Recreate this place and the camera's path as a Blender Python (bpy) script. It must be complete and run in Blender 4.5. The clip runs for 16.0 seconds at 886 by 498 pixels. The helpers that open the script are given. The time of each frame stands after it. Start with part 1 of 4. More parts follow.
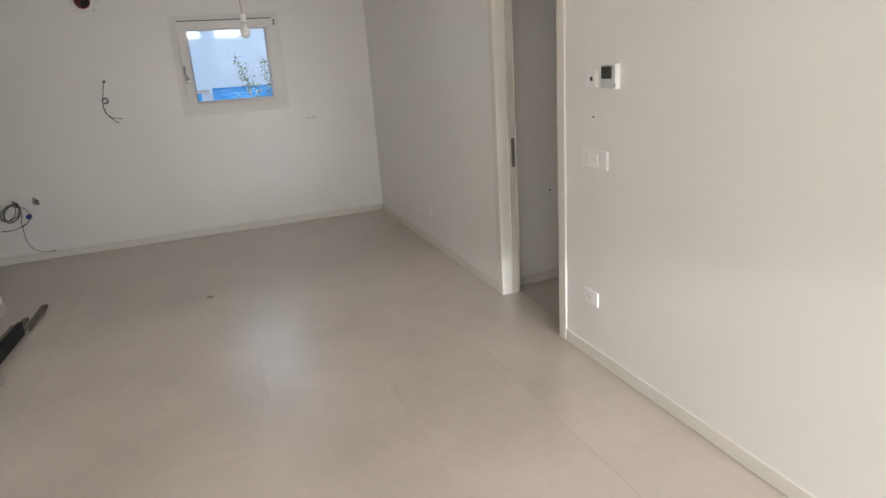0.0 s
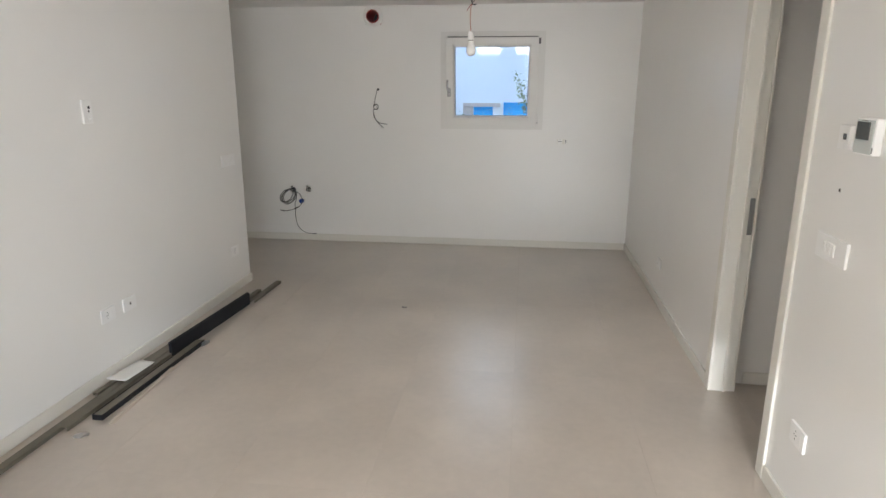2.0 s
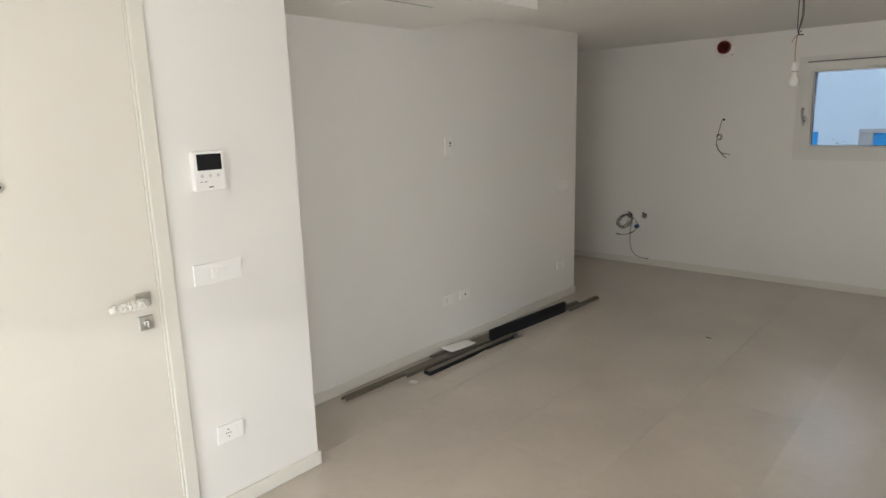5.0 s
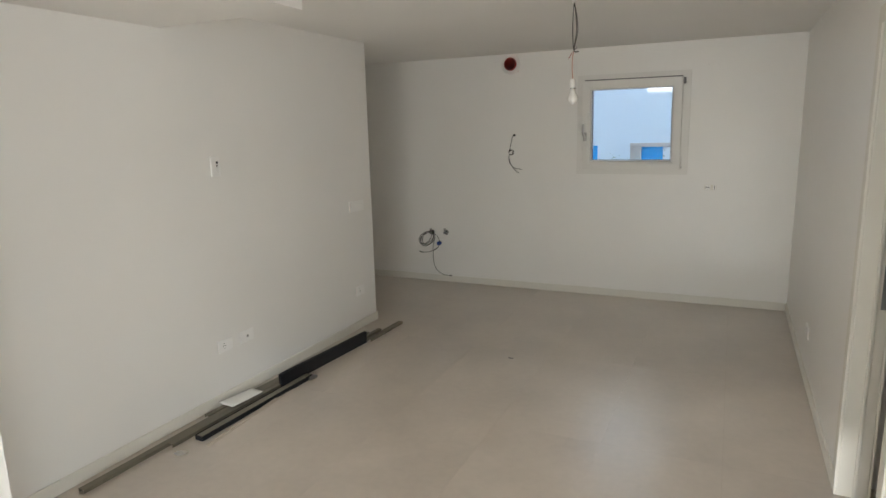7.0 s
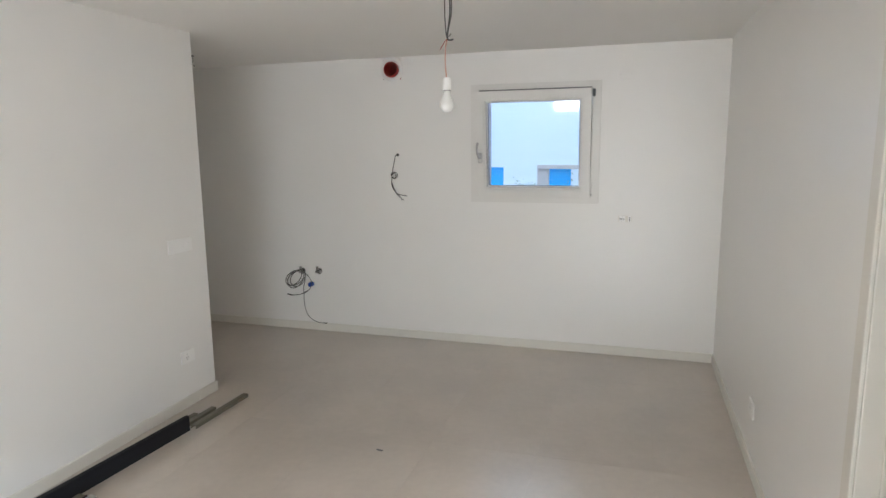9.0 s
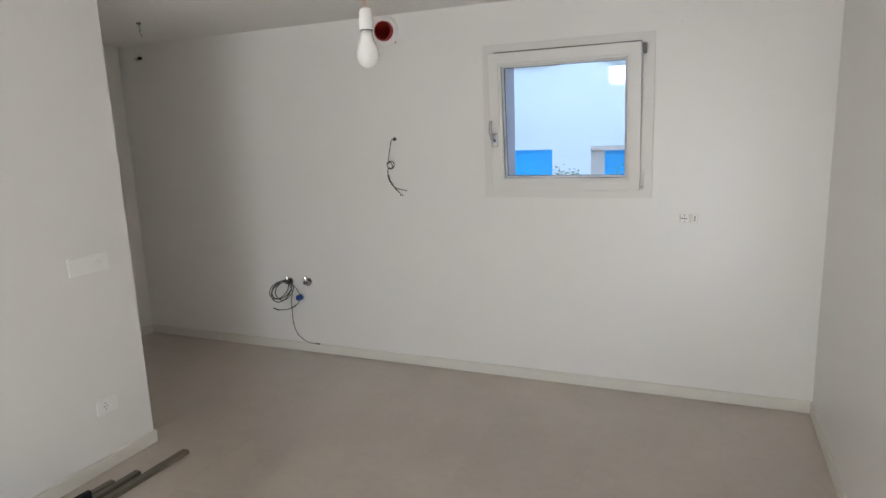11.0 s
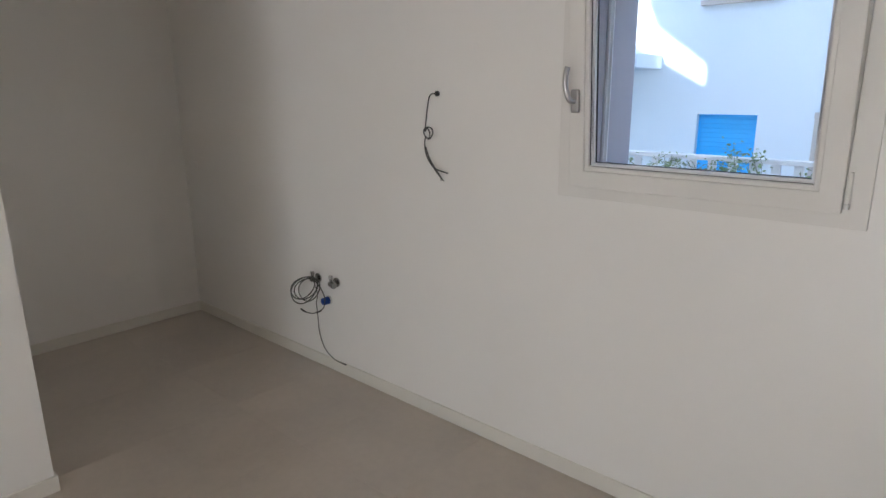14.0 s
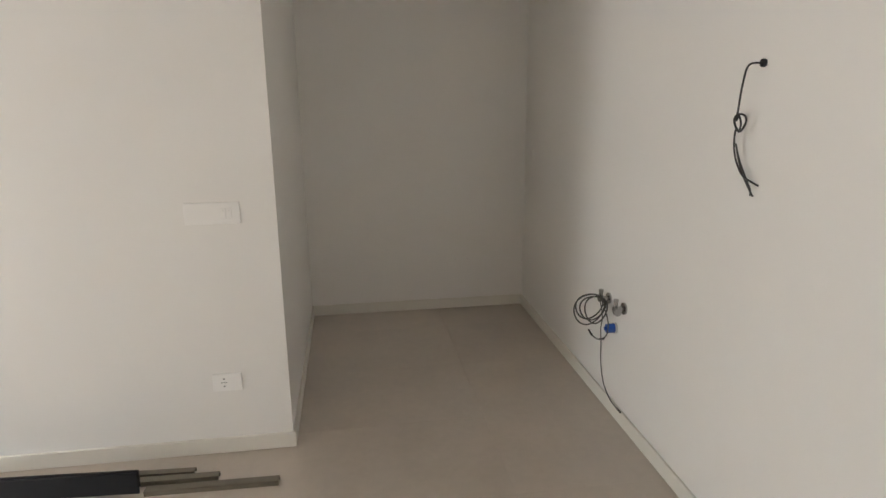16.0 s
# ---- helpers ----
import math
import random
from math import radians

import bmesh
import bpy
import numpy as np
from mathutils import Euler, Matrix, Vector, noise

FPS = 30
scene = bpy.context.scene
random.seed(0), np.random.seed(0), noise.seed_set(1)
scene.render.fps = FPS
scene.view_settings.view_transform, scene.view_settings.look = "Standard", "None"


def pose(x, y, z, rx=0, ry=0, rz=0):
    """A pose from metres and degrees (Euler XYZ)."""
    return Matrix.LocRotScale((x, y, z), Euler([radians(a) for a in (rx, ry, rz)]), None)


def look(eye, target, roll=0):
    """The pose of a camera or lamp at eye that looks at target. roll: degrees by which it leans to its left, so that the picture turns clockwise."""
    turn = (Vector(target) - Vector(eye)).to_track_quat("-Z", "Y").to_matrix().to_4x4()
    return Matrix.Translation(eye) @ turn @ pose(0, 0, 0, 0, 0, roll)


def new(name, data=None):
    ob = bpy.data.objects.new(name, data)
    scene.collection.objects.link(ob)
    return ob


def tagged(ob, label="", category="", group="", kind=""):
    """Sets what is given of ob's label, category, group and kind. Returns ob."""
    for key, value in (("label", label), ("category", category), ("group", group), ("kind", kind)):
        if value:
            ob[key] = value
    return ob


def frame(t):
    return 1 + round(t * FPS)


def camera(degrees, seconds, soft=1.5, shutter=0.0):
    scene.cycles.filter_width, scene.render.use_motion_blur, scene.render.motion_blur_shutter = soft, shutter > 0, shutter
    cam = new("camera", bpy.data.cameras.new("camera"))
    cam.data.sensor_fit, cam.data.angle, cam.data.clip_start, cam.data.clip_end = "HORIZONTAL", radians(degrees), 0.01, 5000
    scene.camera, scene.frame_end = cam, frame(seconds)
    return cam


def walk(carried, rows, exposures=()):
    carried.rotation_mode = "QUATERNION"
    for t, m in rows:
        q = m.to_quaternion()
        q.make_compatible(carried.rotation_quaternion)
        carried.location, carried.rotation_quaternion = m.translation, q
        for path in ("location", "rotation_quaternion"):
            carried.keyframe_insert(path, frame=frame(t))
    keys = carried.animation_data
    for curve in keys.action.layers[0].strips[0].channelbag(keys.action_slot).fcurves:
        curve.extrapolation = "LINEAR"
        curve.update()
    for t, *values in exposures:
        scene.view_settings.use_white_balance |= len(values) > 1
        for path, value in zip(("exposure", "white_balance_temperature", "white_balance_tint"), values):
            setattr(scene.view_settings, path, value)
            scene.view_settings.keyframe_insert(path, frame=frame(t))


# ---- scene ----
cam = camera(71.0, 16.0)
PATH = [
    (0, (-1.765, -6.749, 1.603), (-1.11, -4.952, 1.017), -3.9),
    (0.5, (-1.575, -6.645, 1.564), (-1.056, -4.81, 0.962), -3.8),
    (1, (-1.305, -6.579, 1.605), (-0.971, -4.694, 1.025), -2.2),
    (1.5, (-1.151, -6.451, 1.603), (-1.064, -4.526, 1.066), -0.6),
    (2, (-1.063, -6.388, 1.619), (-1.311, -4.468, 1.116), 0.1),
    (2.5, (-0.848, -6.416, 1.633), (-1.441, -4.567, 1.153), 0.0),
    (3, (-0.616, -6.512, 1.62), (-1.503, -4.783, 1.149), -0.5),
    (3.5, (-0.518, -6.619, 1.66), (-1.603, -5.004, 1.196), -1.3),
    (3.6, (-0.508, -6.64, 1.665), (-1.627, -5.048, 1.204), -1.5),
    (5.8, (-0.385, -6.657, 1.676), (-1.706, -5.21, 1.277), -1.6),
    (6, (-0.378, -6.598, 1.673), (-1.615, -5.078, 1.275), -1.5),
    (6.5, (-0.437, -6.388, 1.736), (-1.447, -4.71, 1.331), -1.5),
    (7, (-0.517, -6.161, 1.685), (-1.347, -4.382, 1.304), -1.4),
    (7.5, (-0.536, -5.852, 1.658), (-1.276, -4.028, 1.309), -1.2),
    (8, (-0.524, -5.567, 1.679), (-1.186, -3.713, 1.328), -0.3),
    (8.5, (-0.599, -5.28, 1.658), (-1.181, -3.395, 1.33), -0.3),
    (8.7, (-0.624, -5.154, 1.666), (-1.199, -3.267, 1.341), -0.6),
    (10.8, (-0.585, -3.961, 1.642), (-1.336, -2.143, 1.281), -1.4),
    (11, (-0.592, -3.807, 1.644), (-1.369, -2.002, 1.27), -2.1),
    (11.5, (-0.544, -3.465, 1.646), (-1.449, -1.721, 1.273), -2.1),
    (12, (-0.519, -3.184, 1.64), (-1.5, -1.48, 1.275), -1.7),
    (12.5, (-0.59, -2.899, 1.63), (-1.561, -1.19, 1.26), -1.4),
    (13, (-0.616, -2.636, 1.609), (-1.672, -0.983, 1.22), -1.4),
    (13.5, (-0.602, -2.356, 1.613), (-1.819, -0.829, 1.18), -1.0),
    (14, (-0.636, -2.113, 1.618), (-1.93, -0.671, 1.12), -0.5),
    (14.5, (-0.733, -1.772, 1.58), (-2.11, -0.417, 1.061), 0.0),
    (15, (-0.871, -1.553, 1.584), (-2.39, -0.377, 1.027), -0.9),
    (15.5, (-0.897, -1.354, 1.556), (-2.659, -0.579, 1.015), -1.1),
    (16, (-0.834, -1.209, 1.536), (-2.749, -0.922, 1.035), -0.5),
]
walk(cam, [(t, look(eye, target, roll)) for t, eye, target, roll in PATH],
     [(0.0, 1.39, 5720, 9), (2.0, 1.64, 5620, 8), (3.5, 1.29, 5760, 9), (6.0, 1.09, 5860, 4), (7.0, 1.37, 5860, 5), (8.5, 1.89, 5520, 7), (11.0, 1.84, 5520, 8), (12.5, 1.64, 5620, 8), (14.5, 1.74, 5620, 11), (15.2, 1.94, 6010, 11), (16.0, 2.1, 5880, 9)])

# ---- world, sun, lights ----
SUN_ELEVATION, SUN_AZIMUTH = radians(46), radians(205)
world = bpy.data.worlds.new("sky")
scene.world = world
scene.cycles.max_bounces, scene.cycles.diffuse_bounces, scene.cycles.transmission_bounces = 16, 10, 12
world.use_nodes = True
wn = world.node_tree
sky = wn.nodes.new("ShaderNodeTexSky")
sky.sky_type, sky.sun_disc = "NISHITA", False
sky.sun_elevation, sky.sun_rotation = SUN_ELEVATION, SUN_AZIMUTH
wn.links.new(sky.outputs[0], wn.nodes["Background"].inputs[0])
wn.nodes["Background"].inputs[1].default_value = 0.15


def sun_light():
    data = bpy.data.lights.new("sun", "SUN")
    data.energy, data.angle, data.color = 4.0, radians(0.5), (1, 0.93, 0.84)
    ob = new("sun", data)
    d = Vector((math.sin(SUN_AZIMUTH) * math.cos(SUN_ELEVATION), math.cos(SUN_AZIMUTH) * math.cos(SUN_ELEVATION), math.sin(SUN_ELEVATION)))
    ob.matrix_world = look(d * 30, (0, 0, 0))


def area_lamp(name, eye, target, width, height, watts, color):
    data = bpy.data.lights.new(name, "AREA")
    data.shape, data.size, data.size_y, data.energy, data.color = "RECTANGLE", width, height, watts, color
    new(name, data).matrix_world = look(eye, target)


sun_light()
# daylight of the south glazed door behind the start of the walk: the low view
area_lamp("glazed_door_daylight", (-0.10, -10.65, 1.10), (-0.10, 0, 1.10), 2.1, 2.1, 27, (1.0, 0.92, 0.83))
# added thin strip lamp for the sky above the skyline, to edge the floor light
area_lamp("south_strip_fill", (-0.5, -14.4, 3.10), (-0.9, -6.5, 1.2), 2.6, 0.06, 430, (1.0, 0.92, 0.83))
# added lamp at an unseen east opening, to brighten the stub and entry walls
area_lamp("east_fill_light", (3.30, -8.80, 1.10), (0.0, -8.0, 1.10), 2.7, 2.1, 37, (1.0, 0.95, 0.90))


# ---- materials ----
def material(name, color, rough=0.5, metal=0.0, vary=0.06, scale=6.0, fine=90.0, bump=0.05, gloss_vary=0.05, spec=0.5, stretch=(1, 1, 1), depth=0.002, pieces=False):
    """Two scales of noise in colour and gloss, with fine relief."""
    m = bpy.data.materials.new(name)
    m.use_nodes = True
    n, l = m.node_tree.nodes, m.node_tree.links
    b = n["Principled BSDF"]
    tc = n.new("ShaderNodeTexCoord")
    mp = n.new("ShaderNodeMapping")
    mp.inputs["Scale"].default_value = stretch
    l.new(tc.outputs["Object"], mp.inputs[0])
    if pieces:
        info, shift, place = n.new("ShaderNodeObjectInfo"), n.new("ShaderNodeVectorMath"), n.new("ShaderNodeNewGeometry")
        shift.operation = "SCALE"
        shift.inputs[0].default_value = (0.12, 0.16, 0.3)
        l.new(info.outputs["Random"], shift.inputs["Scale"])
        l.new(shift.outputs[0], mp.inputs["Location"])
        l.new(place.outputs["Position"], mp.inputs[0])
        b.inputs["Coat Weight"].default_value, b.inputs["Coat Roughness"].default_value = 0.9, 0.31
    big, small = n.new("ShaderNodeTexNoise"), n.new("ShaderNodeTexNoise")
    for tex, s, d in ((big, scale, 4), (small, fine, 3)):
        tex.inputs["Scale"].default_value, tex.inputs["Detail"].default_value = s, d
        l.new(mp.outputs[0], tex.inputs["Vector"])
    mix = n.new("ShaderNodeMath")
    mix.operation = "MULTIPLY_ADD"
    mix.inputs[1].default_value = 0.3
    l.new(small.outputs["Fac"], mix.inputs[0])
    l.new(big.outputs["Fac"], mix.inputs[2])
    ramp = n.new("ShaderNodeMath")
    ramp.operation = "MULTIPLY_ADD"
    ramp.inputs[1].default_value, ramp.inputs[2].default_value = 3.2 * vary, 1 - 2.08 * vary
    l.new(mix.outputs[0], ramp.inputs[0])
    vm = n.new("ShaderNodeVectorMath")
    vm.operation = "SCALE"
    vm.inputs[0].default_value = color
    l.new(ramp.outputs[0], vm.inputs["Scale"])
    l.new(vm.outputs[0], b.inputs["Base Color"])
    rr = n.new("ShaderNodeMath")
    rr.operation = "MULTIPLY_ADD"
    rr.inputs[1].default_value, rr.inputs[2].default_value = 3.3 * gloss_vary, rough - 1.65 * gloss_vary
    l.new(big.outputs["Fac"], rr.inputs[0])
    l.new(rr.outputs[0], b.inputs["Roughness"])
    b.inputs["Metallic"].default_value = metal
    b.inputs["Specular IOR Level"].default_value = spec
    if bump:
        bp = n.new("ShaderNodeBump")
        bp.inputs["Strength"].default_value, bp.inputs["Distance"].default_value = bump, depth
        l.new(small.outputs["Fac"], bp.inputs["Height"])
        l.new(bp.outputs[0], b.inputs["Normal"])
    return m


def glass_material(name, color=(1, 1, 1), rough=0.0, ior=1.45):
    m = bpy.data.materials.new(name)
    m.use_nodes = True
    b = m.node_tree.nodes["Principled BSDF"]
    b.inputs["Base Color"].default_value = (*color, 1)
    b.inputs["Roughness"].default_value, b.inputs["Transmission Weight"].default_value, b.inputs["IOR"].default_value = rough, 1.0, ior
    return m


WALL = material("wall_paint", (0.85, 0.84, 0.815), 0.335, vary=0.02, scale=1.5, fine=240, bump=0.06, gloss_vary=0.02, spec=0.65)
CEIL = material("ceiling_paint", (0.86, 0.85, 0.825), 0.8, vary=0.015, scale=1.5, fine=240, bump=0.08, spec=0.2)
FLOOR = material("floor_stoneware", (0.49, 0.431, 0.367), 0.325, vary=0.16, scale=1.8, fine=24, bump=0.010, gloss_vary=0.03, spec=1.0, pieces=True)
GROUT = material("grout", (0.46, 0.405, 0.345), 0.8, vary=0.05)
TRIM = material("trim_lacquer", (0.76, 0.74, 0.68), 0.38, vary=0.015, scale=3, bump=0.02)
DOOR = material("door_laminate", (0.76, 0.73, 0.67), 0.4, vary=0.02, scale=3, fine=120, bump=0.03)
PVC = material("window_pvc", (0.78, 0.77, 0.74), 0.35, vary=0.01, bump=0.01)
PLASTIC = material("white_plastic", (0.905, 0.90, 0.885), 0.35, vary=0.01, bump=0.0)
STEEL = material("brushed_steel", (0.62, 0.61, 0.59), 0.32, 1.0, vary=0.06, fine=200, bump=0.03)
DARK = material("dark_plastic", (0.02, 0.02, 0.022), 0.4, vary=0.1)
SCREEN = material("screen_glass", (0.012, 0.012, 0.014), 0.08, vary=0.05, bump=0)
RED = material("red_pvc", (0.32, 0.014, 0.009), 0.35, vary=0.05)
GREYCABLE = material("grey_cable", (0.08, 0.08, 0.073), 0.5, vary=0.1)
BLACKCABLE = material("black_cable", (0.025, 0.025, 0.025), 0.5, vary=0.1)
GALV = material("galvanised_steel", (0.20, 0.180, 0.14), 0.5, 0.4, vary=0.12, scale=20, stretch=(1, 0.1, 1))
BLACKBAR = material("black_anodised", (0.010, 0.011, 0.014), 0.55, vary=0.15, spec=0.3)
PAPER = material("paper", (0.78, 0.77, 0.74), 0.8, vary=0.03)
GLASS = glass_material("clear_glass", ior=1.13)
CHROME = material("chromed_brass", (0.40, 0.40, 0.39), 0.22, 1.0, vary=0.06, bump=0.0)
NICKEL = material("satin_nickel", (0.42, 0.41, 0.40), 0.33, 1.0, vary=0.05, bump=0.01)
BULB = material("opal_glass", (0.86, 0.86, 0.84), 0.18, vary=0.01, bump=0)
FACADE = material("facade_render", (0.76, 0.812, 0.84), 0.85, vary=0.03, scale=0.6, fine=60, bump=0.2)
SHUTTER = material("blue_shutter", (0.07, 0.45, 0.90), 0.5, vary=0.06)
STONE = material("sill_stone", (0.55, 0.50, 0.45), 0.7, vary=0.08)
GROUND = material("courtyard_paving", (0.42, 0.40, 0.37), 0.85, vary=0.1, scale=2)
METALWHITE = material("white_railing_paint", (0.78, 0.78, 0.78), 0.45, vary=0.03)
PLASTICSHADE = material("light_grey_plastic", (0.66, 0.65, 0.63), 0.4, vary=0.02, bump=0)
GREYPLASTIC = material("pale_grey_plastic", (0.55, 0.58, 0.56), 0.4, vary=0.02, bump=0)
GREYMARK = material("grey_marking", (0.16, 0.16, 0.16), 0.5, vary=0.05, bump=0)
LCD = material("grey_display", (0.05, 0.055, 0.05), 0.2, vary=0.05, bump=0)
HINGE = material("grey_hinge", (0.22, 0.22, 0.22), 0.45, 0.4, vary=0.05)
BLUEPLASTIC = material("blue_plastic", (0.01, 0.06, 0.32), 0.35, vary=0.05)
REDWIRE = material("red_wire", (0.35, 0.04, 0.03), 0.5)
PINKWIRE = material("pink_flex", (0.55, 0.30, 0.22), 0.5)
STRIP = material("pale_strip", (0.50, 0.44, 0.37), 0.5, vary=0.05)
LEAF = material("leaf_green", (0.24, 0.30, 0.14), 0.6, vary=0.30, scale=9)
STEM = material("plant_stem", (0.20, 0.21, 0.11), 0.8, vary=0.15)
ROOF = material("roof_tile", (0.30, 0.16, 0.10), 0.8, vary=0.15)
WRAP = material("wrapping_film", (0.78, 0.77, 0.72), 0.35, vary=0.08, scale=40)
PLASTICFILM = glass_material("clear_film", (0.9, 0.9, 0.88), 0.35)
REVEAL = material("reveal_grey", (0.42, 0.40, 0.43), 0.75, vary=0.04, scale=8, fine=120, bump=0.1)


# ---- building helpers ----
def box(bm, x0, x1, y0, y1, z0, z1, bevel=0.0, segments=2):
    m = Matrix.LocRotScale(((x0 + x1) / 2, (y0 + y1) / 2, (z0 + z1) / 2), None, (abs(x1 - x0), abs(y1 - y0), abs(z1 - z0)))
    made = bmesh.ops.create_cube(bm, size=1, matrix=m)
    if bevel:
        edges = list({e for v in made["verts"] for e in v.link_edges})
        bmesh.ops.bevel(bm, geom=edges, offset=bevel, segments=segments, profile=0.5, affect="EDGES")
    return bm


def mesh_of(bm, name, mat, smooth=False):
    me = bpy.data.meshes.new(name)
    bm.to_mesh(me)
    bm.free()
    me.materials.append(mat)
    if smooth:
        for p in me.polygons:
            p.use_smooth = True
    return me


def part(name, bm, mat, parent=None, label="", smooth=False):
    ob = new(name, mesh_of(bm, name, mat, smooth))
    if parent is not None:
        ob.parent = parent
        ob.matrix_parent_inverse = Matrix.Identity(4)
    if label:
        tagged(ob, label)
    return ob


def structure(name, bm, mat, label, category):
    return tagged(part(name, bm, mat), label, category, kind="structure")


def thing(name, at, label, category, group=""):
    ob = new(name)
    ob.empty_display_size = 0.05
    ob.matrix_world = at
    return tagged(ob, label, category, group)


def B():
    return bmesh.new()


def cyl(bm, at, r, depth, segments=24, r2=None):
    """A rod or disc along the local z of the pose at."""
    return bmesh.ops.create_cone(bm, cap_ends=True, segments=segments, radius1=r, radius2=r if r2 is None else r2, depth=depth, matrix=at)


# ---- the shell ----
XS, XI, XN = -3.370, -2.812, -5.03        # stub wall, entry wall, end of the nook
YC, YR, YB = -1.507, -4.980, -10.50       # stub corner, return, rear wall
H, HS = 2.40, 2.255                      # ceiling, lowered ceiling
YL, XL = -5.80, 3.20                      # where the room widens, added unseen for its light, and its far side
SX0, SX1 = -1.20, 1.00                    # south glazed door opening
EY0, EY1 = -10.20, -7.40                  # added unseen east opening for fill light
YD0, YD1 = -3.838, -3.095                  # doorway to the passage
DOOR_TOP = 2.055
WX0, WX1, WZ0, WZ1 = -1.85, -0.95, 1.27, 2.09
bm = B()
VX, VZ, VR = -2.592, 2.300, 0.062             # vent pipe through the wall
box(bm, XN - 0.2, VX - 0.08, 0, 0.45, -0.1, H + 0.2)
box(bm, VX + 0.08, WX0, 0, 0.45, -0.1, H + 0.2)
box(bm, VX - 0.08, VX + 0.08, 0, 0.45, -0.1, VZ - 0.08)
box(bm, VX - 0.08, VX + 0.08, 0, 0.45, VZ + 0.08, H + 0.2)
rim_pts = []
for k in range(32):
    a = 2 * math.pi * (k + 0.5) / 32
    c, s_ = math.cos(a), math.sin(a)
    q = 0.08 / max(abs(c), abs(s_))
    rim_pts.append([bm.verts.new((VX + r * c, y, VZ + r * s_)) for r, y in ((q, 0.0), (VR - 0.001, 0.0), (VR - 0.001, 0.30))])
for a, b in zip(rim_pts, rim_pts[1:] + rim_pts[:1]):
    bm.faces.new((a[0], b[0], b[1], a[1]))
    bm.faces.new((a[1], b[1], b[2], a[2]))
box(bm, WX1, 0.3, 0, 0.45, -0.1, H + 0.2)
box(bm, WX0, WX1, 0, 0.45, -0.1, WZ0)
box(bm, WX0, WX1, 0, 0.45, WZ1, H + 0.2)
structure("wall_north", bm, WALL, "warm white plastered kitchen wall with a window", "wall")
bm = B()
box(bm, 0, 0.116, YD1 + 0.02, 0, -0.1, H + 0.1)
box(bm, 0, 0.116, YL, YD0 - 0.02, -0.1, H + 0.1)
box(bm, 0, 0.116, YD0 - 0.02, YD1 + 0.02, DOOR_TOP + 0.02, H + 0.1)
structure("wall_east", bm, WALL, "warm white plastered wall with a doorway", "wall")
structure("wall_stub", box(B(), XS - 0.12, XS, YR, YC, -0.1, H + 0.1), WALL, "warm white plastered partition wall ending at a corner", "wall")
structure("wall_nook_side", box(B(), XN, XS - 0.12, YC - 0.12, YC, -0.1, H + 0.1), WALL, "white plastered side wall of the kitchen nook", "wall")
structure("wall_nook_end", box(B(), XN - 0.12, XN, YC - 0.12, 0, -0.1, H + 0.1), WALL, "white plastered end wall of the kitchen nook", "wall")
structure("wall_return", box(B(), XS - 0.12, XI, YR - 0.12, YR, -0.1, H + 0.1), WALL, "white plastered return beside the entry", "wall")
YE0, YE1 = -6.575, -5.655
bm = B()
box(bm, XI - 0.2, XI, YE1, YR - 0.12, -0.1, H + 0.1)
box(bm, XI - 0.2, XI, YB, YE0, -0.1, H + 0.1)
box(bm, XI - 0.2, XI, YE0, YE1, 2.145, H + 0.1)
structure("wall_entry", bm, WALL, "white plastered wall with the entry door", "wall")
bm = B()
box(bm, XI - 0.2, SX0, YB - 0.3, YB, -0.1, H + 0.1)
box(bm, SX1, XL + 0.12, YB - 0.3, YB, -0.1, H + 0.1)
box(bm, SX0, SX1, YB - 0.3, YB, 2.2, H + 0.1)
structure("wall_south", bm, WALL, "white plastered wall with a glazed door opening", "wall")
structure("wall_unseen_north", box(B(), 0.116, XL + 0.12, YL, YL + 0.12, -0.1, H + 0.1), WALL, "added unseen white plastered wall of the widened area", "wall")
# unseen side wall, added with an opening for the east fill lamp
bm = B()
box(bm, XL, XL + 0.12, YB, EY0, -0.1, H + 0.1)
box(bm, XL, XL + 0.12, EY1, YL, -0.1, H + 0.1)
box(bm, XL, XL + 0.12, EY0, EY1, 2.2, H + 0.1)
structure("wall_unseen_east", bm, WALL, "added unseen white plastered side wall with an opening for fill light", "wall")
bm = B()
box(bm, 0.116, 2.4, -2.980, -2.85, -0.1, H + 0.1)
structure("wall_passage_north", bm, WALL, "white plastered passage wall", "wall")
structure("wall_passage_south", box(B(), 0.116, 2.4, -4.4, -4.28, -0.1, H + 0.1), WALL, "white plastered passage wall", "wall")
structure("wall_passage_end", box(B(), 2.4, 2.52, -4.4, -2.85, -0.1, H + 0.1), WALL, "white plastered end of the passage", "wall")
floor = structure("floor", box(B(), XN - 0.1, XL + 0.1, YB - 0.3, 0.0, -0.1, -0.0012), GROUT, "greige satin stoneware floor in large tiles", "floor")
bm = B()
box(bm, XN - 0.12, 0.116, YB - 0.3, 0.0, H, H + 0.12)
box(bm, 0.116, 2.52, -4.4, -2.85, H, H + 0.12)
box(bm, 0.116, XL + 0.12, YB - 0.3, YL + 0.12, H, H + 0.12)
structure("ceiling", bm, CEIL, "matt white plastered ceiling", "ceiling")
structure("ceiling_lowered", box(B(), XS, -2.42, YB, -3.60, HS, H - 0.002), CEIL, "lowered white plasterboard ceiling section", "ceiling")


